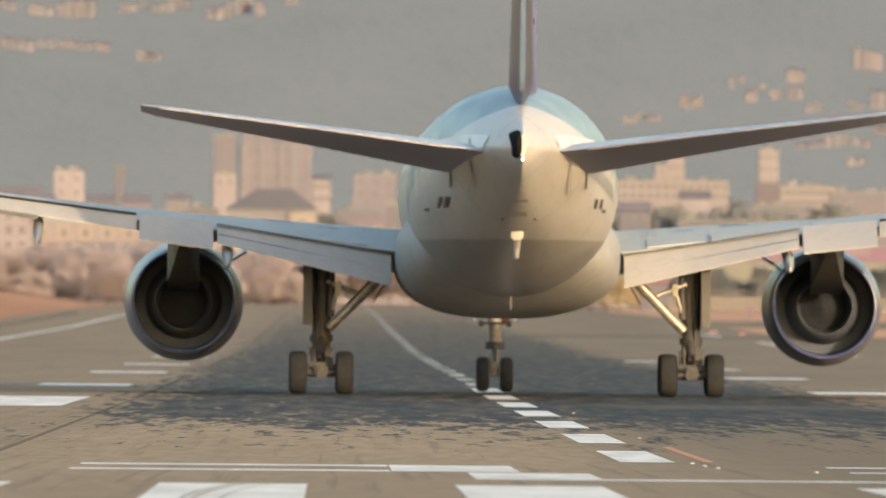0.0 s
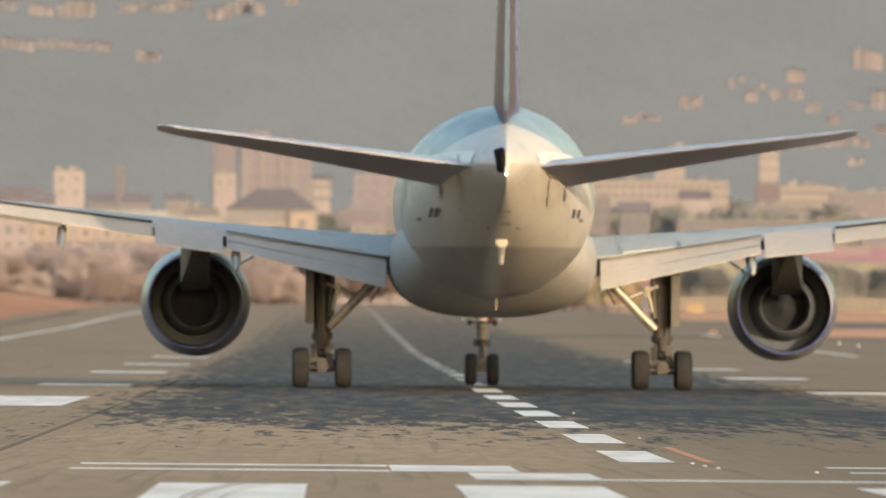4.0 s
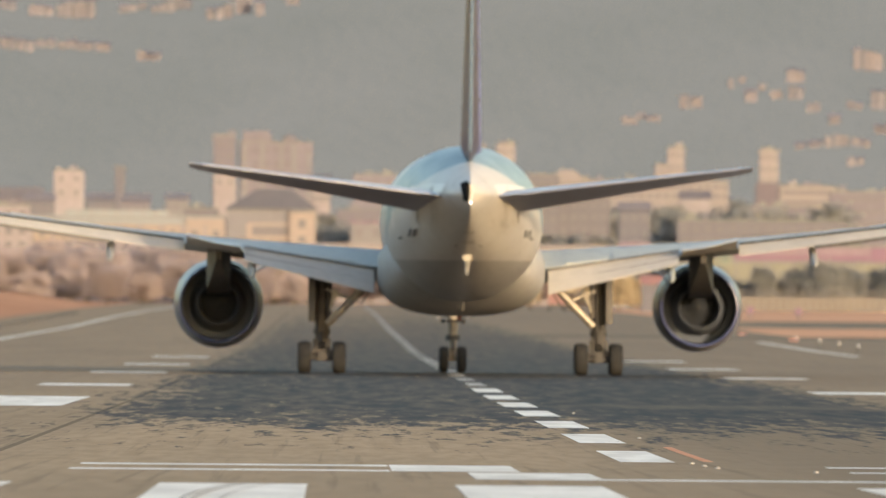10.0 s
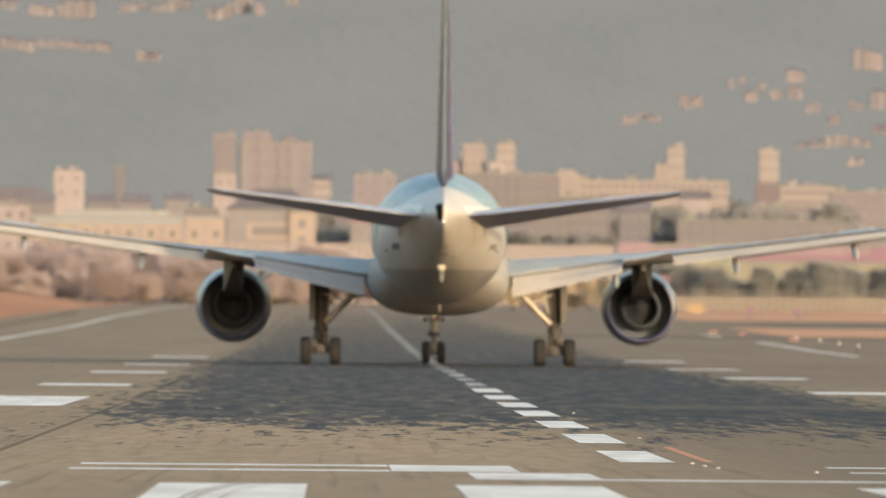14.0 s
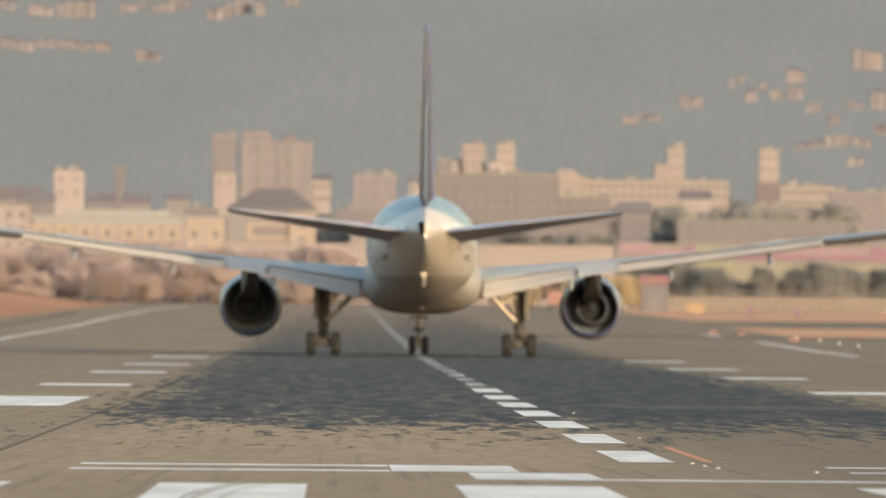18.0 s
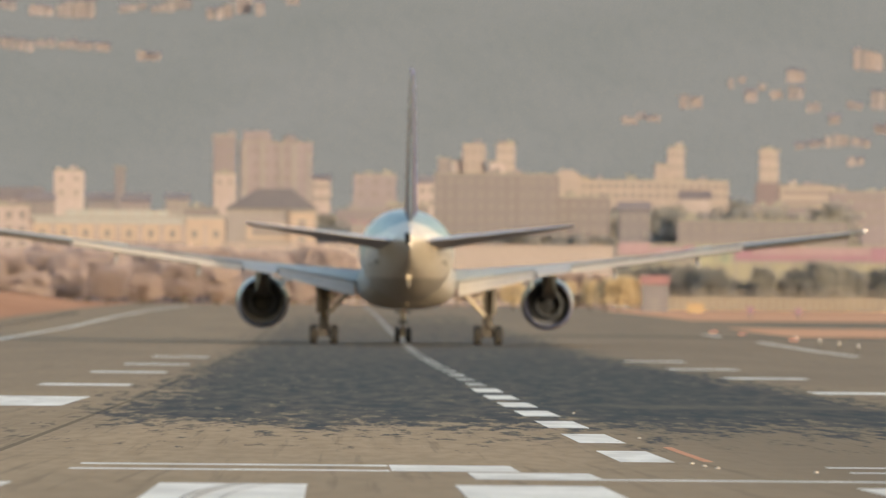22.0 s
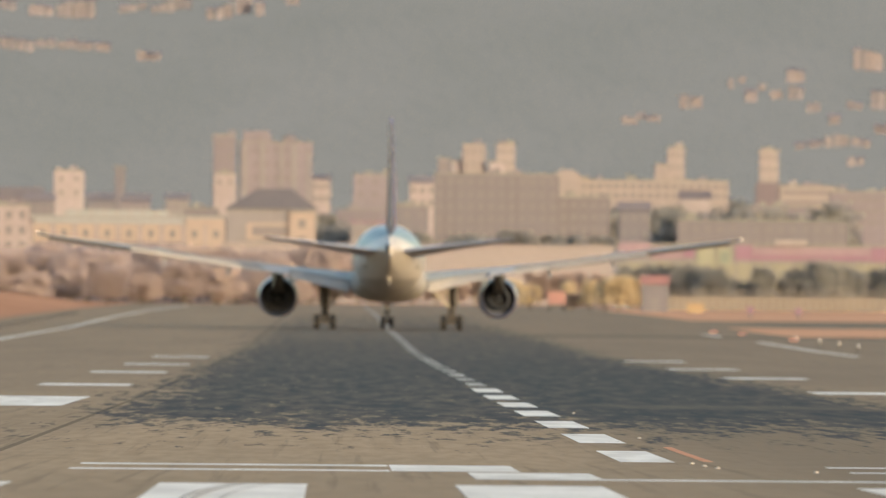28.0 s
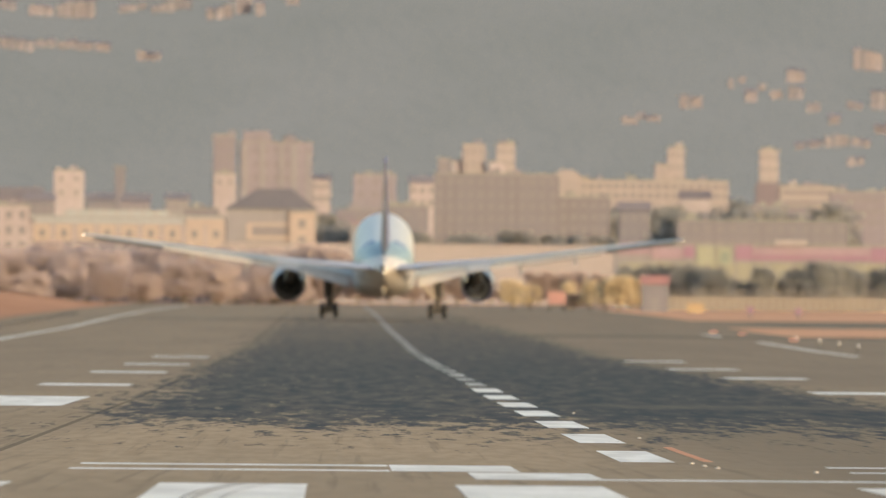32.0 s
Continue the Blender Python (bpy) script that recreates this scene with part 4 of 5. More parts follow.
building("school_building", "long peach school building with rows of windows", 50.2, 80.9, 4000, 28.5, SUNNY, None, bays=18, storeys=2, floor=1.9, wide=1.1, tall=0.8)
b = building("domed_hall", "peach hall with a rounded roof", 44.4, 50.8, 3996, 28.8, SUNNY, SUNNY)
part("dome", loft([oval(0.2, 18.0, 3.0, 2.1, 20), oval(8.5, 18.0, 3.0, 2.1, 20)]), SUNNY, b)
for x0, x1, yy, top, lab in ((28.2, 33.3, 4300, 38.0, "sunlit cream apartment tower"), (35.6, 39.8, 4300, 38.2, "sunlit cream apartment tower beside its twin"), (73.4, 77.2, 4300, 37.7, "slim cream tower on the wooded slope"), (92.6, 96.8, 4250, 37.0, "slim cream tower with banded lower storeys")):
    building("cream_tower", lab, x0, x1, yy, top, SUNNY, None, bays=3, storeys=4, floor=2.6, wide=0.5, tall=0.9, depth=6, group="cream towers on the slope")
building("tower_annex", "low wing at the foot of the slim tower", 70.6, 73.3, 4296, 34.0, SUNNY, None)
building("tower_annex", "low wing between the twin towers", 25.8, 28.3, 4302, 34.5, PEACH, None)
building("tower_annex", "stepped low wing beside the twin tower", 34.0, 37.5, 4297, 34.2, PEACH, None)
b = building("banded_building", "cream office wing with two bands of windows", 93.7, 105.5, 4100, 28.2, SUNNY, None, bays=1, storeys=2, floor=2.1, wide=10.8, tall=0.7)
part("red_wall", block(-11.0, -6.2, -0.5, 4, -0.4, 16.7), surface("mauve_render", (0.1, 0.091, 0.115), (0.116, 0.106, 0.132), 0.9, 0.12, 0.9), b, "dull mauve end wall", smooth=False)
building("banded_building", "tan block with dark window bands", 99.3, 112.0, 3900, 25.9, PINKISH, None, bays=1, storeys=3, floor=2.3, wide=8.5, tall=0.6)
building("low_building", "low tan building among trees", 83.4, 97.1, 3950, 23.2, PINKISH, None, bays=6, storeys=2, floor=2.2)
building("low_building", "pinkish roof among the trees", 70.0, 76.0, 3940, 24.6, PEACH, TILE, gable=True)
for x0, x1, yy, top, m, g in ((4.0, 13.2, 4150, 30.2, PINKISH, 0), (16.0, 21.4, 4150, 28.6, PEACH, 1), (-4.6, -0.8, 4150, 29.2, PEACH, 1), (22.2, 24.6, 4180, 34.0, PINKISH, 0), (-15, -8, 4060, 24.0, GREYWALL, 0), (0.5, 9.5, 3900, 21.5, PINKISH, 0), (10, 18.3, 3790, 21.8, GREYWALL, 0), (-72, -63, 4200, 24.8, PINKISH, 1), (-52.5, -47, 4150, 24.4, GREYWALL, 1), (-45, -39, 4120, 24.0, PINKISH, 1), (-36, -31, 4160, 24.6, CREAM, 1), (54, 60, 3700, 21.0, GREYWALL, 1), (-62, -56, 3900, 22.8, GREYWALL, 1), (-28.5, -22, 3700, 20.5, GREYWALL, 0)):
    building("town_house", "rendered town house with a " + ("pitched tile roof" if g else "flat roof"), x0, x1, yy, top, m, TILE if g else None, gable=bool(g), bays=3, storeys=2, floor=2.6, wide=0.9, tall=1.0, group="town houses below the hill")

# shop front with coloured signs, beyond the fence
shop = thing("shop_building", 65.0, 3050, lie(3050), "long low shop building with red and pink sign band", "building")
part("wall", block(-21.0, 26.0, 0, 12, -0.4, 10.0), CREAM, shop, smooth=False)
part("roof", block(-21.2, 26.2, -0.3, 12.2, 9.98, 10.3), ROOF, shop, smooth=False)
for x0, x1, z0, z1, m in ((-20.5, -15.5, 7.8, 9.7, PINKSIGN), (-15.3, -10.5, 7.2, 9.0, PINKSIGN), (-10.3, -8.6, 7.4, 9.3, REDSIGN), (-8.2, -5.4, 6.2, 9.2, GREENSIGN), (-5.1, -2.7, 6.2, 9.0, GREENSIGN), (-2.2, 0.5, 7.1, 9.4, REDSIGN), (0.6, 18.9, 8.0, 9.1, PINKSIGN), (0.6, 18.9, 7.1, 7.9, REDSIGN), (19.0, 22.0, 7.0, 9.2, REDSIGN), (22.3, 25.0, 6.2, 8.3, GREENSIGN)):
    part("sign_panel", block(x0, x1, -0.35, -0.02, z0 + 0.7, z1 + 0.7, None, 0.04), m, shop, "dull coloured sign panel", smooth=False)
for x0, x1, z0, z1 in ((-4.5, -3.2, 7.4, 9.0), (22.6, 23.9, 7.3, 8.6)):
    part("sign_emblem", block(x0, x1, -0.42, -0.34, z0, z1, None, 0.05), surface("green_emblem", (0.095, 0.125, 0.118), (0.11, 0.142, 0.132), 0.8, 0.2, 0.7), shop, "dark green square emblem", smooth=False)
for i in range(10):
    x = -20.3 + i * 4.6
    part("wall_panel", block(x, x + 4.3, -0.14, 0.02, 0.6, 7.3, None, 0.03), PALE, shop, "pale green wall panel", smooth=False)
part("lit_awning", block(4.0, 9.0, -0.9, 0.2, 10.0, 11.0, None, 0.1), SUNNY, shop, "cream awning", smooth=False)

# security fence along the airfield's far edge
fence = thing("fence", 48.0, 2850, lie(2850), "tall grey security fence beyond dry grass", "fence")
for i in range(46):
    part("post", rod((i * 1.08, 0, -0.3), (i * 1.08, 0, 3.1), 0.10, 0.09, 6), FENCE, fence)
for z in (0.4, 1.6, 2.95):
    part("rail", block(-0.2, 48.8, -0.05, 0.05, z, z + 0.09), FENCE, fence, smooth=False)
part("mesh_panel", block(0, 48.6, 0.1, 0.14, 0.1, 2.2), surface("fence_mesh", (0.139, 0.125, 0.118), (0.180, 0.163, 0.152), 2.0, 0.3, 0.9), fence, "weathered fence infill", smooth=False)


def tree(name, label, h, w, leaf, clumps, seed, bushy=False, lobed=24, spread=0.34):
    """A tapered trunk, limbs, and a crown of many leaf clumps with an uneven outline and gaps."""
    rnd = random.Random(seed)
    ob = thing(name, 0, 0, 0, label, "tree" if not bushy else "bush")
    th = h * (0.12 if bushy else 0.3)
    part("trunk", rod((0, 0, -0.3), (rnd.uniform(-0.1, 0.1) * w, 0, h * 0.6), 0.035 * h, 0.012 * h, 8), BARK, ob)
    for i in range(4):
        a = rnd.uniform(0, 6.28)
        part("limb", rod((0, 0, th + 0.1 * h * i * 0.6), (math.cos(a) * w * 0.32, math.sin(a) * w * 0.32, th + h * (0.25 + 0.1 * i)), 0.016 * h, 0.006 * h, 6), BARK, ob)
    lobes = [(rnd.uniform(-spread, spread) * w, rnd.uniform(-0.3, 0.3) * w, rnd.uniform(th / h + 0.12, 0.86) * h, rnd.uniform(0.09, 0.17)) for _ in range(lobed)]
    verts, faces = [], []
    for _ in range(clumps):
        lx, ly, lz, lr = rnd.choice(lobes)
        d = Vector((rnd.gauss(0, 1), rnd.gauss(0, 1), rnd.gauss(0, 1)))* rnd.choice((0.42, 0.55, 0.68))
        c = Vector((lx + d.x * lr * w, ly + d.y * lr * w, min(lz + d.z * lr * h * 0.75, h * 1.02)))
        c.z = max(c.z, 0.1 if bushy else th * 0.8)
        r = rnd.uniform(0.02, 0.042) * w * (0.8 if clumps > 5000 else 1.0)
        for _q in range(3):
            u = Vector((rnd.gauss(0, 1), rnd.gauss(0, 1), rnd.gauss(0, 1))).normalized()
            v = u.orthogonal().normalized()
            k = len(verts)
            verts += [c + u * r, c + v * r * 0.7, c - u * r, c - v * r * 0.7]
            faces.append((k, k + 1, k + 2, k + 3))
    me = bpy.data.meshes.new("crown")
    me.from_pydata([tuple(v) for v in verts], [], faces)
    me.materials.append(leaf)
    crown = new("crown", me)
    crown.parent = ob
    return ob


def plant(proto, rows, group):
    """The prototype at the first row, copies at the rest; rows of x, y, size, turn."""
    for i, (x, y, k, a) in enumerate(rows):
        m = pose(x, y, lie(y), 0, 0, a)
        if i == 0:
            proto.matrix_world = m @ Matrix.Scale(k, 4)
            proto["group"] = group
        else:
            o = copy_thing(proto, m)
            o.scale = (k, k, k)


rnd = random.Random(4)
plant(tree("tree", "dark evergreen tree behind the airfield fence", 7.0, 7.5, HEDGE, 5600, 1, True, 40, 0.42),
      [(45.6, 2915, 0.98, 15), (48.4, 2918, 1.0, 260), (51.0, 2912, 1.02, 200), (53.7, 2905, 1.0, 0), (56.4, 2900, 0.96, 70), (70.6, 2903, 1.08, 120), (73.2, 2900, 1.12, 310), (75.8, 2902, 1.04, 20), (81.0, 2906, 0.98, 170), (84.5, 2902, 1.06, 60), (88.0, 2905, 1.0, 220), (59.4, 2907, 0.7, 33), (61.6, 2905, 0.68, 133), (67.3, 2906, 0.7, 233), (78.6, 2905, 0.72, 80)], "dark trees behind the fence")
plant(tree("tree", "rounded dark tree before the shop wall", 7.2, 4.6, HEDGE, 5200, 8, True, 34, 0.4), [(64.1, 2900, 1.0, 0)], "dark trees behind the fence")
# brown leaf tone also lifted to paint in haze
plant(tree("tree", "grey-brown tree at the edge of the airfield", 6.0, 6.5, leafy("hazed_brown_foliage", (0.43, 0.376, 0.385), (0.475, 0.418, 0.425)), 8000, 2, True, 34, 0.42),
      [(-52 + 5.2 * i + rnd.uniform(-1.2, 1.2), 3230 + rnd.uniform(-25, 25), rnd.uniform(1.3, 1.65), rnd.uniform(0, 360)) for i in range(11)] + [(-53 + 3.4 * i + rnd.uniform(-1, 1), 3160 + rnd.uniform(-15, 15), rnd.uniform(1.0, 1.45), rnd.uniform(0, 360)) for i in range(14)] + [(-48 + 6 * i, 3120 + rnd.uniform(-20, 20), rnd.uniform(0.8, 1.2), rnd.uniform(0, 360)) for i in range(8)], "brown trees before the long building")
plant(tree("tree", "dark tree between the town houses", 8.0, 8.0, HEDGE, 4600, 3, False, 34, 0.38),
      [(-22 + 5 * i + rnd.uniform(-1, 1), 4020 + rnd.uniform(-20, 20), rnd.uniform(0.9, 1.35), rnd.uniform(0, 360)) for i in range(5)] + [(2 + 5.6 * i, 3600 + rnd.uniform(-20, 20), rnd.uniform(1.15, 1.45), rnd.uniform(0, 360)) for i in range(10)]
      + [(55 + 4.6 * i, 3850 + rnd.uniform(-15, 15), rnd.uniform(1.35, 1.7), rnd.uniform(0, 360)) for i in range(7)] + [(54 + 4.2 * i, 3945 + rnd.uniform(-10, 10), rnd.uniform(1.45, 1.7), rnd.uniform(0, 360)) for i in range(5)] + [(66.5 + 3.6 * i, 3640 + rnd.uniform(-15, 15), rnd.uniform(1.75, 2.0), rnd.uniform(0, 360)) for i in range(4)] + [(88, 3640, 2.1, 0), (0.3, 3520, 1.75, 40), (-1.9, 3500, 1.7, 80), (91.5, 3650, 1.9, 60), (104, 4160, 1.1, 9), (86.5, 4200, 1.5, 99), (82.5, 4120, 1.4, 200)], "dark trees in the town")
plant(tree("bush", "pale dry bush on the grass", 2.6, 3.0, PALELEAF, 1300, 6, True), [(-20 + 3.3 * i + rnd.uniform(-1, 1), 3190 + rnd.uniform(-25, 25), rnd.uniform(1.5, 2.5), rnd.uniform(0, 360)) for i in range(20)] + [(-17.2, 2905, 1.0, 0), (-29, 2930, 1.35, 50), (34.0, 2765, 1.0, 10)], "pale dry bushes")

hut = thing("hut", 44.5, 2700, lie(2700), "small grey hut with an orange roof", "hut")
part("wall", block(-1.8, 1.8, 0, 3, -0.2, 3.9), GREYWALL, hut, smooth=False)
part("roof", loft([[(-2.05, -0.3, 3.85), (-2.05, 1.5, 5.1), (-2.05, 3.3, 3.85)], [(2.05, -0.3, 3.85), (2.05, 1.5, 5.1), (2.05, 3.3, 3.85)]]), ORANGE, hut, "orange sheet roof", smooth=False)
part("door", block(-0.5, 0.5, -0.06, 0.02, 0, 2.0), PANE, hut, smooth=False)


def truck(label, x, y, w, h, body, cab):
    """A service truck seen end on: cab, box body, bumper and wheels."""
    ob = thing("service_truck", x, y, lie(y), label, "truck", "service trucks on the perimeter road")
    part("box_body", block(-w / 2, w / 2, 0, 4.5, 0.9, h, None, 0.08), body, ob, smooth=False)
    part("cab", block(-w / 2 + 0.1, w / 2 - 0.1, 4.55, 6.2, 0.6, min(h, 2.5), None, 0.2), cab, ob)
    part("bumper", block(-w / 2, w / 2, -0.15, 0.02, 0.55, 0.85, None, 0.03), GAP, ob, smooth=False)
    for wx in (-w / 2 + 0.25, w / 2 - 0.25):
        for wy in (1.0, 5.2):
            part("wheel", rod((wx - 0.14, wy, 0.45), (wx + 0.14, wy, 0.45), 0.45, 0.45, 14), RUBBER, ob)
    return ob


truck("orange service truck beside dry grass", 31.4, 2740, 2.5, 2.7, ORANGE, CREAM)
plant(tree("bush", "pale yellow leafy bush beside the perimeter road", 4.6, 4.2, leafy("yellow_foliage", (0.6, 0.53, 0.4), (0.68, 0.6, 0.45), 0.5), 2200, 9, True),
      [(25.6, 2780, 1.0, 0), (28.2, 2785, 0.85, 40), (36.4, 2765, 1.0, 80), (38.4, 2752, 1.08, 150), (40.2, 2748, 1.15, 190), (41.8, 2750, 1.05, 230), (33.9, 2790, 0.95, 300)], "pale yellow bushes by the perimeter road")
box = thing("equipment_box", 48.3, 2600, lie(2600), "small amber equipment box on the grass", "equipment box")
part("cabinet", block(-1.15, 1.15, 0, 1.2, -0.05, 1.2, None, 0.05), YELLOW, box, smooth=False)
part("lid", block(-1.22, 1.22, -0.06, 1.26, 1.2, 1.3), YELLOW, box, smooth=False)

# lamps and marker boards along the runway's right edge
lamp = thing("edge_light", 34.2, 1440, lie(1440) + 0.03, "small white runway edge light on a short stem", "runway light", "runway edge lights")
part("stem", rod((0, 0, 0), (0, 0, 0.25), 0.05, 0.04, 8), DARKSTEEL, lamp)
part("base", rod((0, 0, 0), (0, 0, 0.05), 0.16, 0.16, 10), DARKSTEEL, lamp)
part("lens", loft([[(0.075 * math.cos(a * 0.6283), 0.075 * math.sin(a * 0.6283), z) for a in range(10)] for z in (0.25, 0.36)] + [[(0.05 * math.cos(a * 0.6283), 0.05 * math.sin(a * 0.6283), 0.42) for a in range(10)]]), STRIPE, lamp, "frosted lens")
for x, y in ((33.6, 1247), (33.8, 1302), (34.0, 1362)):
    copy_thing(lamp, pose(x, y, lie(y) + 0.03))
board = thing("marker_board", 36.5, 1168, lie(1168) + 0.03, "small orange marker board beside the runway", "sign", "orange marker boards")
part("panel", block(-0.36, 0.36, -0.04, 0.04, 0.08, 0.26, None, 0.02), ORANGE, board, smooth=False)
for x in (-0.3, 0.3):
    part("leg", rod((x, 0, 0), (x, 0, 0.15), 0.03, 0.03, 6), DARKSTEEL, board)
for x, y in ((33.4, 1413), (33.1, 1578), (32.2, 1650)):
    copy_thing(board, pose(x, y, lie(y) + 0.03))
stake = thing("marker_post", -27.6, 1500, lie(1500) + 0.03, "short dark marker post between runway shoulder and grass", "post", "marker posts along the shoulder")
part("shaft", rod((0, 0, -0.05), (0, 0, 0.3), 0.07, 0.06, 8), DARKSTEEL, stake)
part("cap", rod((0, 0, 0.3), (0, 0, 0.42), 0.12, 0.1, 8), DARKSTEEL, stake)
for i in range(1, 26):
    copy_thing(stake, pose(-27.6, 1500 + 24 * i, lie(1500 + 24 * i) + 0.03))
for x, y, h in ((47.7, 2230, 1.3), (52.5, 2200, 1.2)):
    post = thing("warning_post", x, y, lie(y) + 0.04, "red and grey warning post on pale grass", "post", "warning posts on the grass")
    part("pole", rod((0, 0, -0.1), (0, 0, h), 0.12, 0.1, 10), GREYWALL, post)
    part("board", block(-0.4, 0.4, -0.16, -0.1, h * 0.45, h, None, 0.02), REDSIGN, post, "dull red board", smooth=False)
inset = thing("inset_light", 5.47, 296, lie(296) + 0.03, "flush steel light set in the runway", "runway light", "inset runway lights")
part("housing", rod((0, 0, -0.02), (0, 0, 0.025), 0.05, 0.035, 12), STEEL, inset)
for x, y in ((5.52, 289), (5.6, 283), (6.81, 274), (5.75, 365), (5.75, 465)):
    copy_thing(inset, pose(x, y, lie(y) + 0.03))


# ---- the wooded hillside behind the town ----
def rise(x, y):
    return 20 + 0.21 * (y - 4400) + 3 * math.sin(x / 37) + 2 * math.sin(x / 17 + y / 60)


bm = bmesh.new()
xs, ys = np.linspace(-420, 480, 61), np.linspace(4330, 4975, 44)
grid = [[bm.verts.new((x, y, (rise(x, y) if y > 4340 else 0) + 1.2 * noise.noise((x / 14, y / 14, 0)))) for x in xs] for y in ys]
for a, b2 in zip(grid, grid[1:]):
    for i in range(60):
        bm.faces.new((a[i], a[i + 1], b2[i + 1], b2[i]))
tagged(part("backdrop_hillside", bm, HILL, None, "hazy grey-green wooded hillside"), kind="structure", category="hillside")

# groups of houses on the slope: x, y, width and height of each group
EAST = ((68.0, 4509, 3.9, 1.8), (72.8, 4516, 5.5, 1.8), (80.9, 4533, 2.2, 3.7), (84.0, 4534, 3.5, 3.2), (92.6, 4556, 1.7, 1.7), (95.2, 4560, 2.0, 1.5), (96.9, 4542, 3.0, 2.6), (99.7, 4553, 2.0, 1.2), (102.8, 4544, 3.3, 1.8), (107.7, 4560, 4.6, 3.0), (107.2, 4543, 3.6, 2.4))
FAR_EAST = ((111.2, 4530, 3.2, 1.7), (115.9, 4516, 2.9, 2.5), (120.7, 4530, 3.7, 2.0), (126.2, 4532, 3.3, 4.5), (125.0, 4580, 7.2, 4.9), (107.5, 4494, 3.1, 1.3), (110.9, 4494, 3.1, 1.6), (115.7, 4492, 5.5, 3.6), (121.2, 4492, 4.8, 2.5), (126.4, 4506, 3.8, 2.0), (119.7, 4475, 3.9, 1.8))
WEST = ((-78.6, 4668, 3.7, 2.4), (-70.6, 4665, 6.1, 3.0), (-62.2, 4664, 9.7, 4.1), (-48.5, 4666, 7.0, 2.2), (-39.4, 4661, 10.0, 2.4), (-25.3, 4648, 11.2, 3.1), (-18.1, 4642, 2.7, 3.6), (-10.4, 4652, 3.4, 2.0), (-75.3, 4614, 8.3, 3.1), (-67.4, 4622, 7.2, 2.5), (-58.4, 4623, 10.2, 2.3), (-44.3, 4613, 6.0, 1.6))
_h = random.Random(21)
SPOTS = []
for x, y, w, h in EAST + FAR_EAST + WEST:  # each group of houses stands close together, at uneven heights
    n = max(1, round(w / 2.1))
    for k in range(n):
        ww = w / n * _h.uniform(0.7, 0.96)
        SPOTS.append((x - w / 2 + w * (k + 0.5) / n + _h.uniform(-0.2, 0.2), y + _h.uniform(-0.5, 1.5), ww, h * _h.uniform(0.66, 1.0), _h.randrange(2)))


rnd = random.Random(11)
verts, faces = [], []
for _ in range(5200):  # tree crowns on the slope, too far and dense to count
    y = rnd.uniform(4380, 4800)
    x = rnd.uniform(-0.021, 0.031) * y
    if any(abs(x - h[0]) < h[2] / 2 + 2.2 and -16 < y - h[1] < 3 for h in SPOTS):
        continue
    z, r = rise(x, y), rnd.uniform(0.9, 2.0)
    k = len(verts)
    n = 7
    for lev, (hh, rr) in enumerate(((-0.3, 0.75), (0.55, 1.0), (1.2, 0.6))):
        for i in range(n):
            a = 2 * math.pi * (i + 0.5 * lev) / n
            q = r * rr * rnd.uniform(0.72, 1.2)
            verts.append((x + q * math.cos(a), y + q * math.sin(a), z + r * hh * rnd.uniform(0.85, 1.15)))
    verts.append((x, y, z + r * rnd.uniform(1.5, 1.9)))
    for lev in (0, 1):
        for i in range(n):
            faces.append((k + lev * n + i, k + lev * n + (i + 1) % n, k + lev * n + n + (i + 1) % n, k + lev * n + n + i))
    for i in range(n):
        faces.append((k + 2 * n + i, k + 2 * n + (i + 1) % n, k + 3 * n))
me = bpy.data.meshes.new("woodland")
me.from_pydata(verts, [], faces)
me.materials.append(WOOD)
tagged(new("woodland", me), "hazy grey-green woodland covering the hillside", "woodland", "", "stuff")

# house colours dulled and bluish to paint in haze on the slope
HOUSE = surface("hazed_peach_render", (0.148, 0.138, 0.16), (0.178, 0.165, 0.19), 0.9, 0.12, 0.9, per_object=0.35)
HOUSE2 = surface("hazed_pink_render", (0.138, 0.128, 0.15), (0.165, 0.152, 0.177), 0.9, 0.12, 0.9, per_object=0.35)
for i, (x, y, w, tall, g) in enumerate(SPOTS):
    m = (HOUSE, HOUSE2)[i % 2]
    building("hillside_house", "small peach house with a " + ("pitched roof" if g else "flat roof") + " among trees", x - w / 2, x + w / 2, y, rise(x, y) + tall, m, (HOUSE2, HOUSE)[i % 2], gable=bool(g), bays=2 if w > 2.2 else 1, storeys=2 if tall > 2.6 else 1, floor=1.3, wide=0.45, tall=0.55, depth=3.2, group="houses on the hillside", base=rise(x, y))


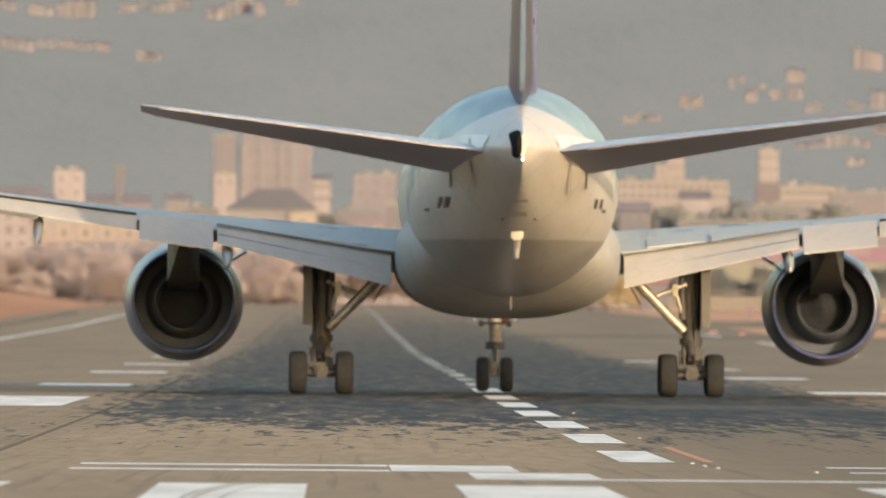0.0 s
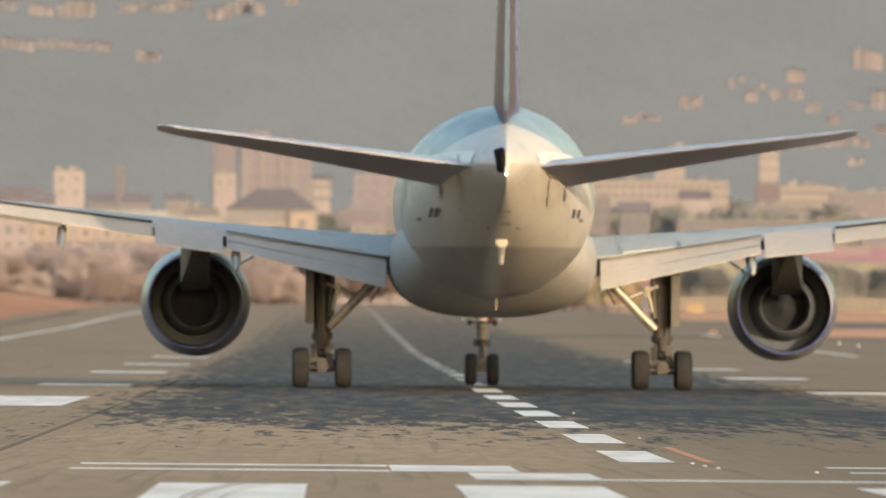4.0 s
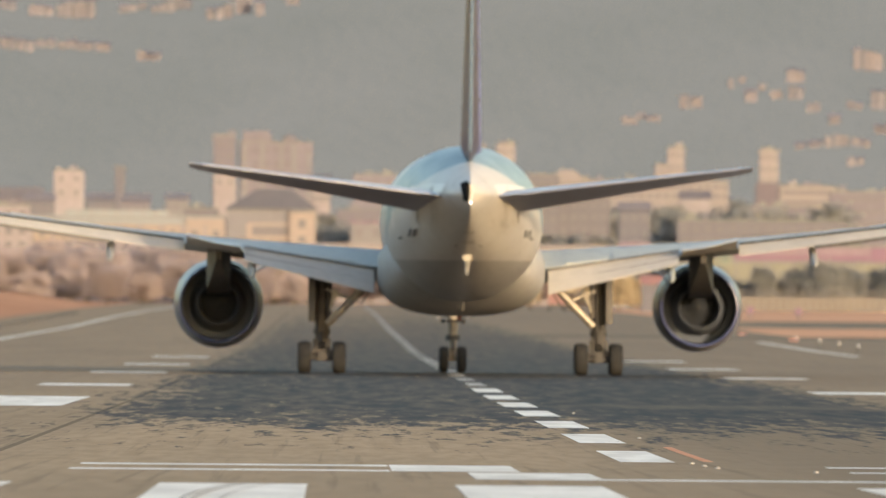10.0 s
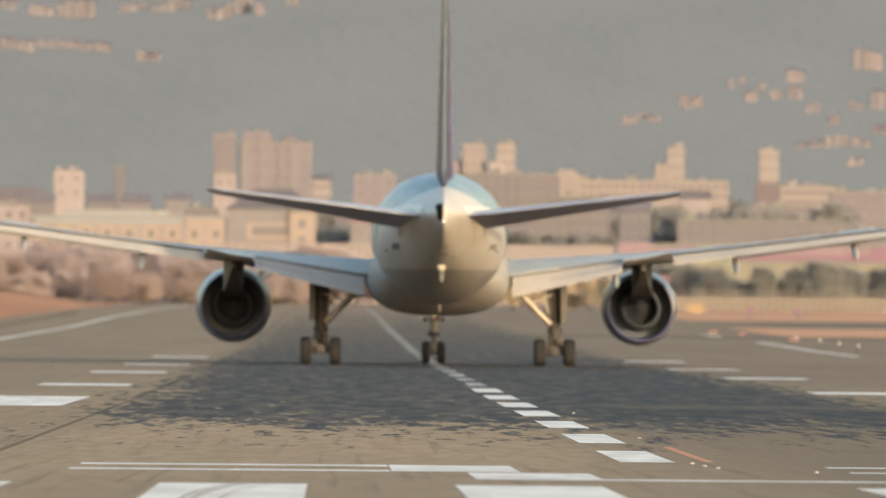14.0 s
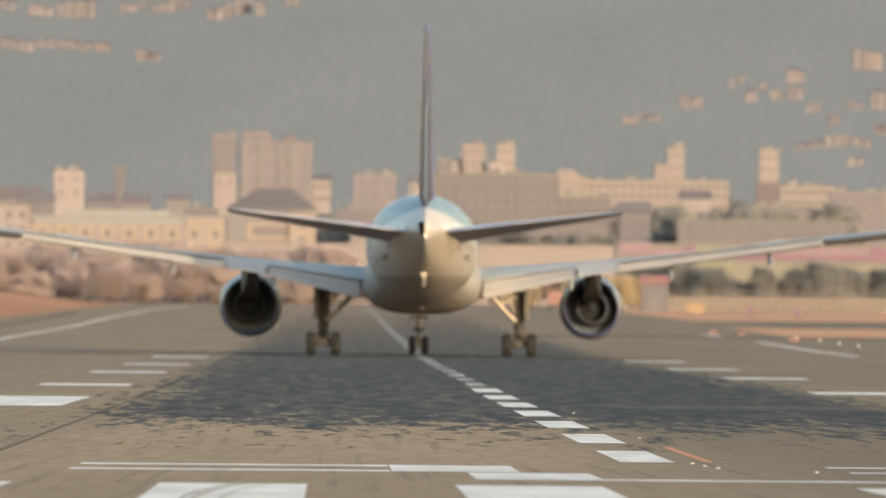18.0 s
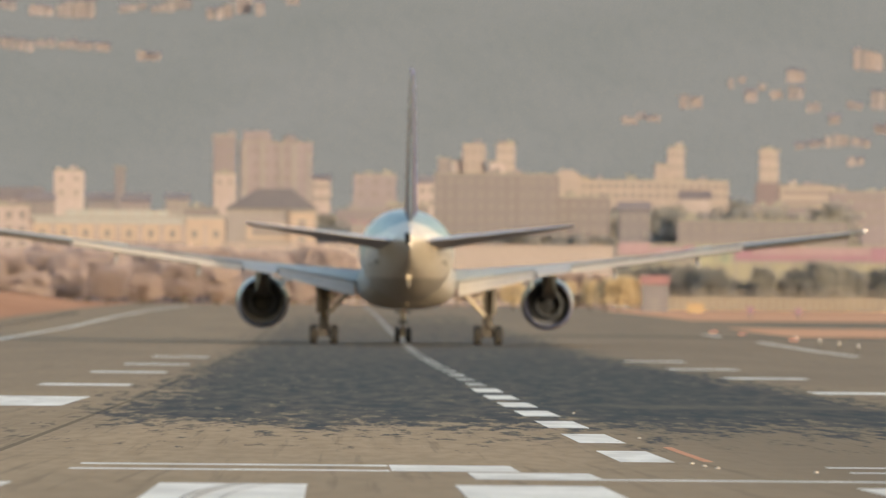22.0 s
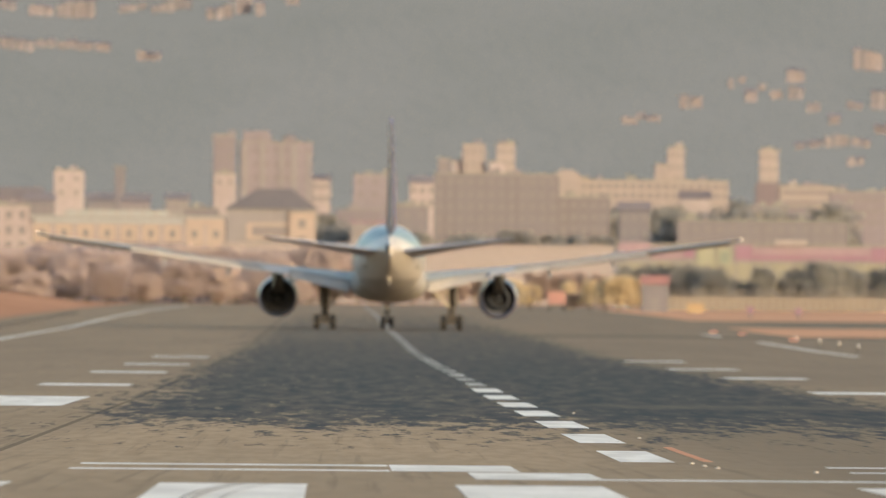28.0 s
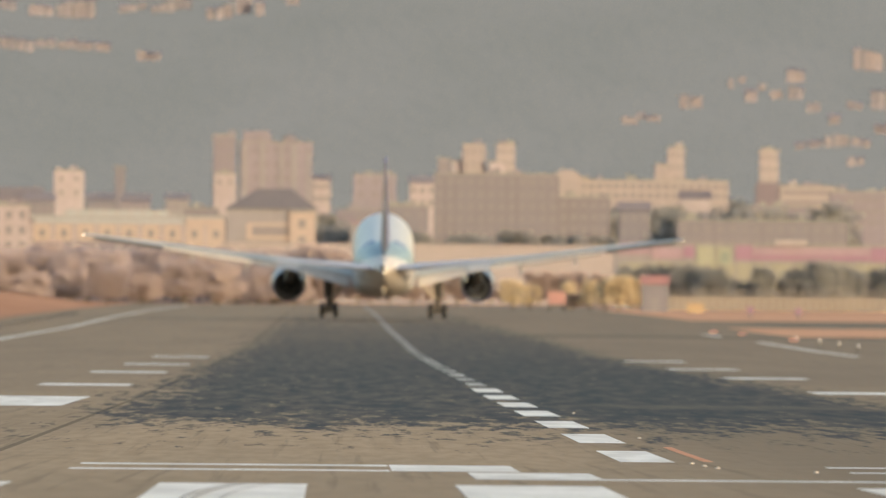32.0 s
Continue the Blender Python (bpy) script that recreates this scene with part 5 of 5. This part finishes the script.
# ---- what moves: the take-off roll ----
def motions():
    drift = ((0, 5.14), (6, 5.13), (9, 5.09), (13, 4.9), (19, 4.94), (23, 4.84), (28, 4.76), (30, 4.7), (31, 4.82), (32, 5.05))
    yaw = ((0, 0.27), (6, 0.28), (9, 0.33), (13, 0.15), (19, 0.05), (23, 0.3), (28, 0.05), (32, 0.0))
    lift = ((0, 0), (6, 0.15), (13, 0.3), (23, 0.35), (28, 0.45), (29, 0.7), (30, 1.6), (31, 2.9), (32, 4.4))
    climb = ((0, 0), (30, 0), (31, 0.08), (32, 0.34))
    rows = []
    for i in range(65):
        t = i * 0.5
        y = 579 + 8.25 * t + 1.125 * t * t - 0.5 * max(t - 26, 0) ** 2
        x, a, p, up = (float(np.interp(t, *zip(*k))) for k in (drift, yaw, lift, climb))
        slope = math.degrees(math.atan2(lie(y + 26) - lie(y), 26))
        rows.append((t, pose(x, y, lie(y) + 0.03 + up, p + slope, 0, a)))
    walk(plane, rows)
    walk(nose, [(k, pose(0, 0, -min(26 * math.tan(radians(p)), 0.3))) for k, p in lift])  # its strut stretches as the nose rises
    flex = ((0, 0), (12, 0.08), (20, 0.3), (24, 0.65), (28, 1.0), (30, 1.4), (31, 1.9), (32, 2.5))  # the wings bend up as they take the load
    for side_, wing in zip((-1, 1), WINGS):
        root = Vector((side_ * 3.1, 0, 4.2))
        rows = []
        for k, deg in flex:
            m = Matrix.Translation(root) @ Matrix.Rotation(radians(-side_ * deg), 4, "Y") @ Matrix.Translation(-root)
            rows.append((k, m))
        walk(wing, rows)
    # both flaperons ride up from their droop early in the run and sink again as speed grows
    raised = ((0, 0), (3.5, 0), (6, 0.25), (7, 0.3), (8, 0.38), (8.5, 0.58), (9, 0.85), (10, 1.0), (14.3, 1.0), (16.5, 0.32), (20, 0.4), (23, 0.45), (28, 0.5), (32, 0.5))
    hy, hz = -1.6, 5.02
    for panel in FLAPERONS:
        rows = []
        for k in range(65):
            a = -21.5 * float(np.interp(k / 2, *zip(*raised)))
            cs, sn = math.cos(radians(a)), math.sin(radians(a))
            rows.append((k / 2, pose(0, hy - (hy * cs - hz * sn), hz - (hy * sn + hz * cs), a)))
        walk(panel, rows)


motions()
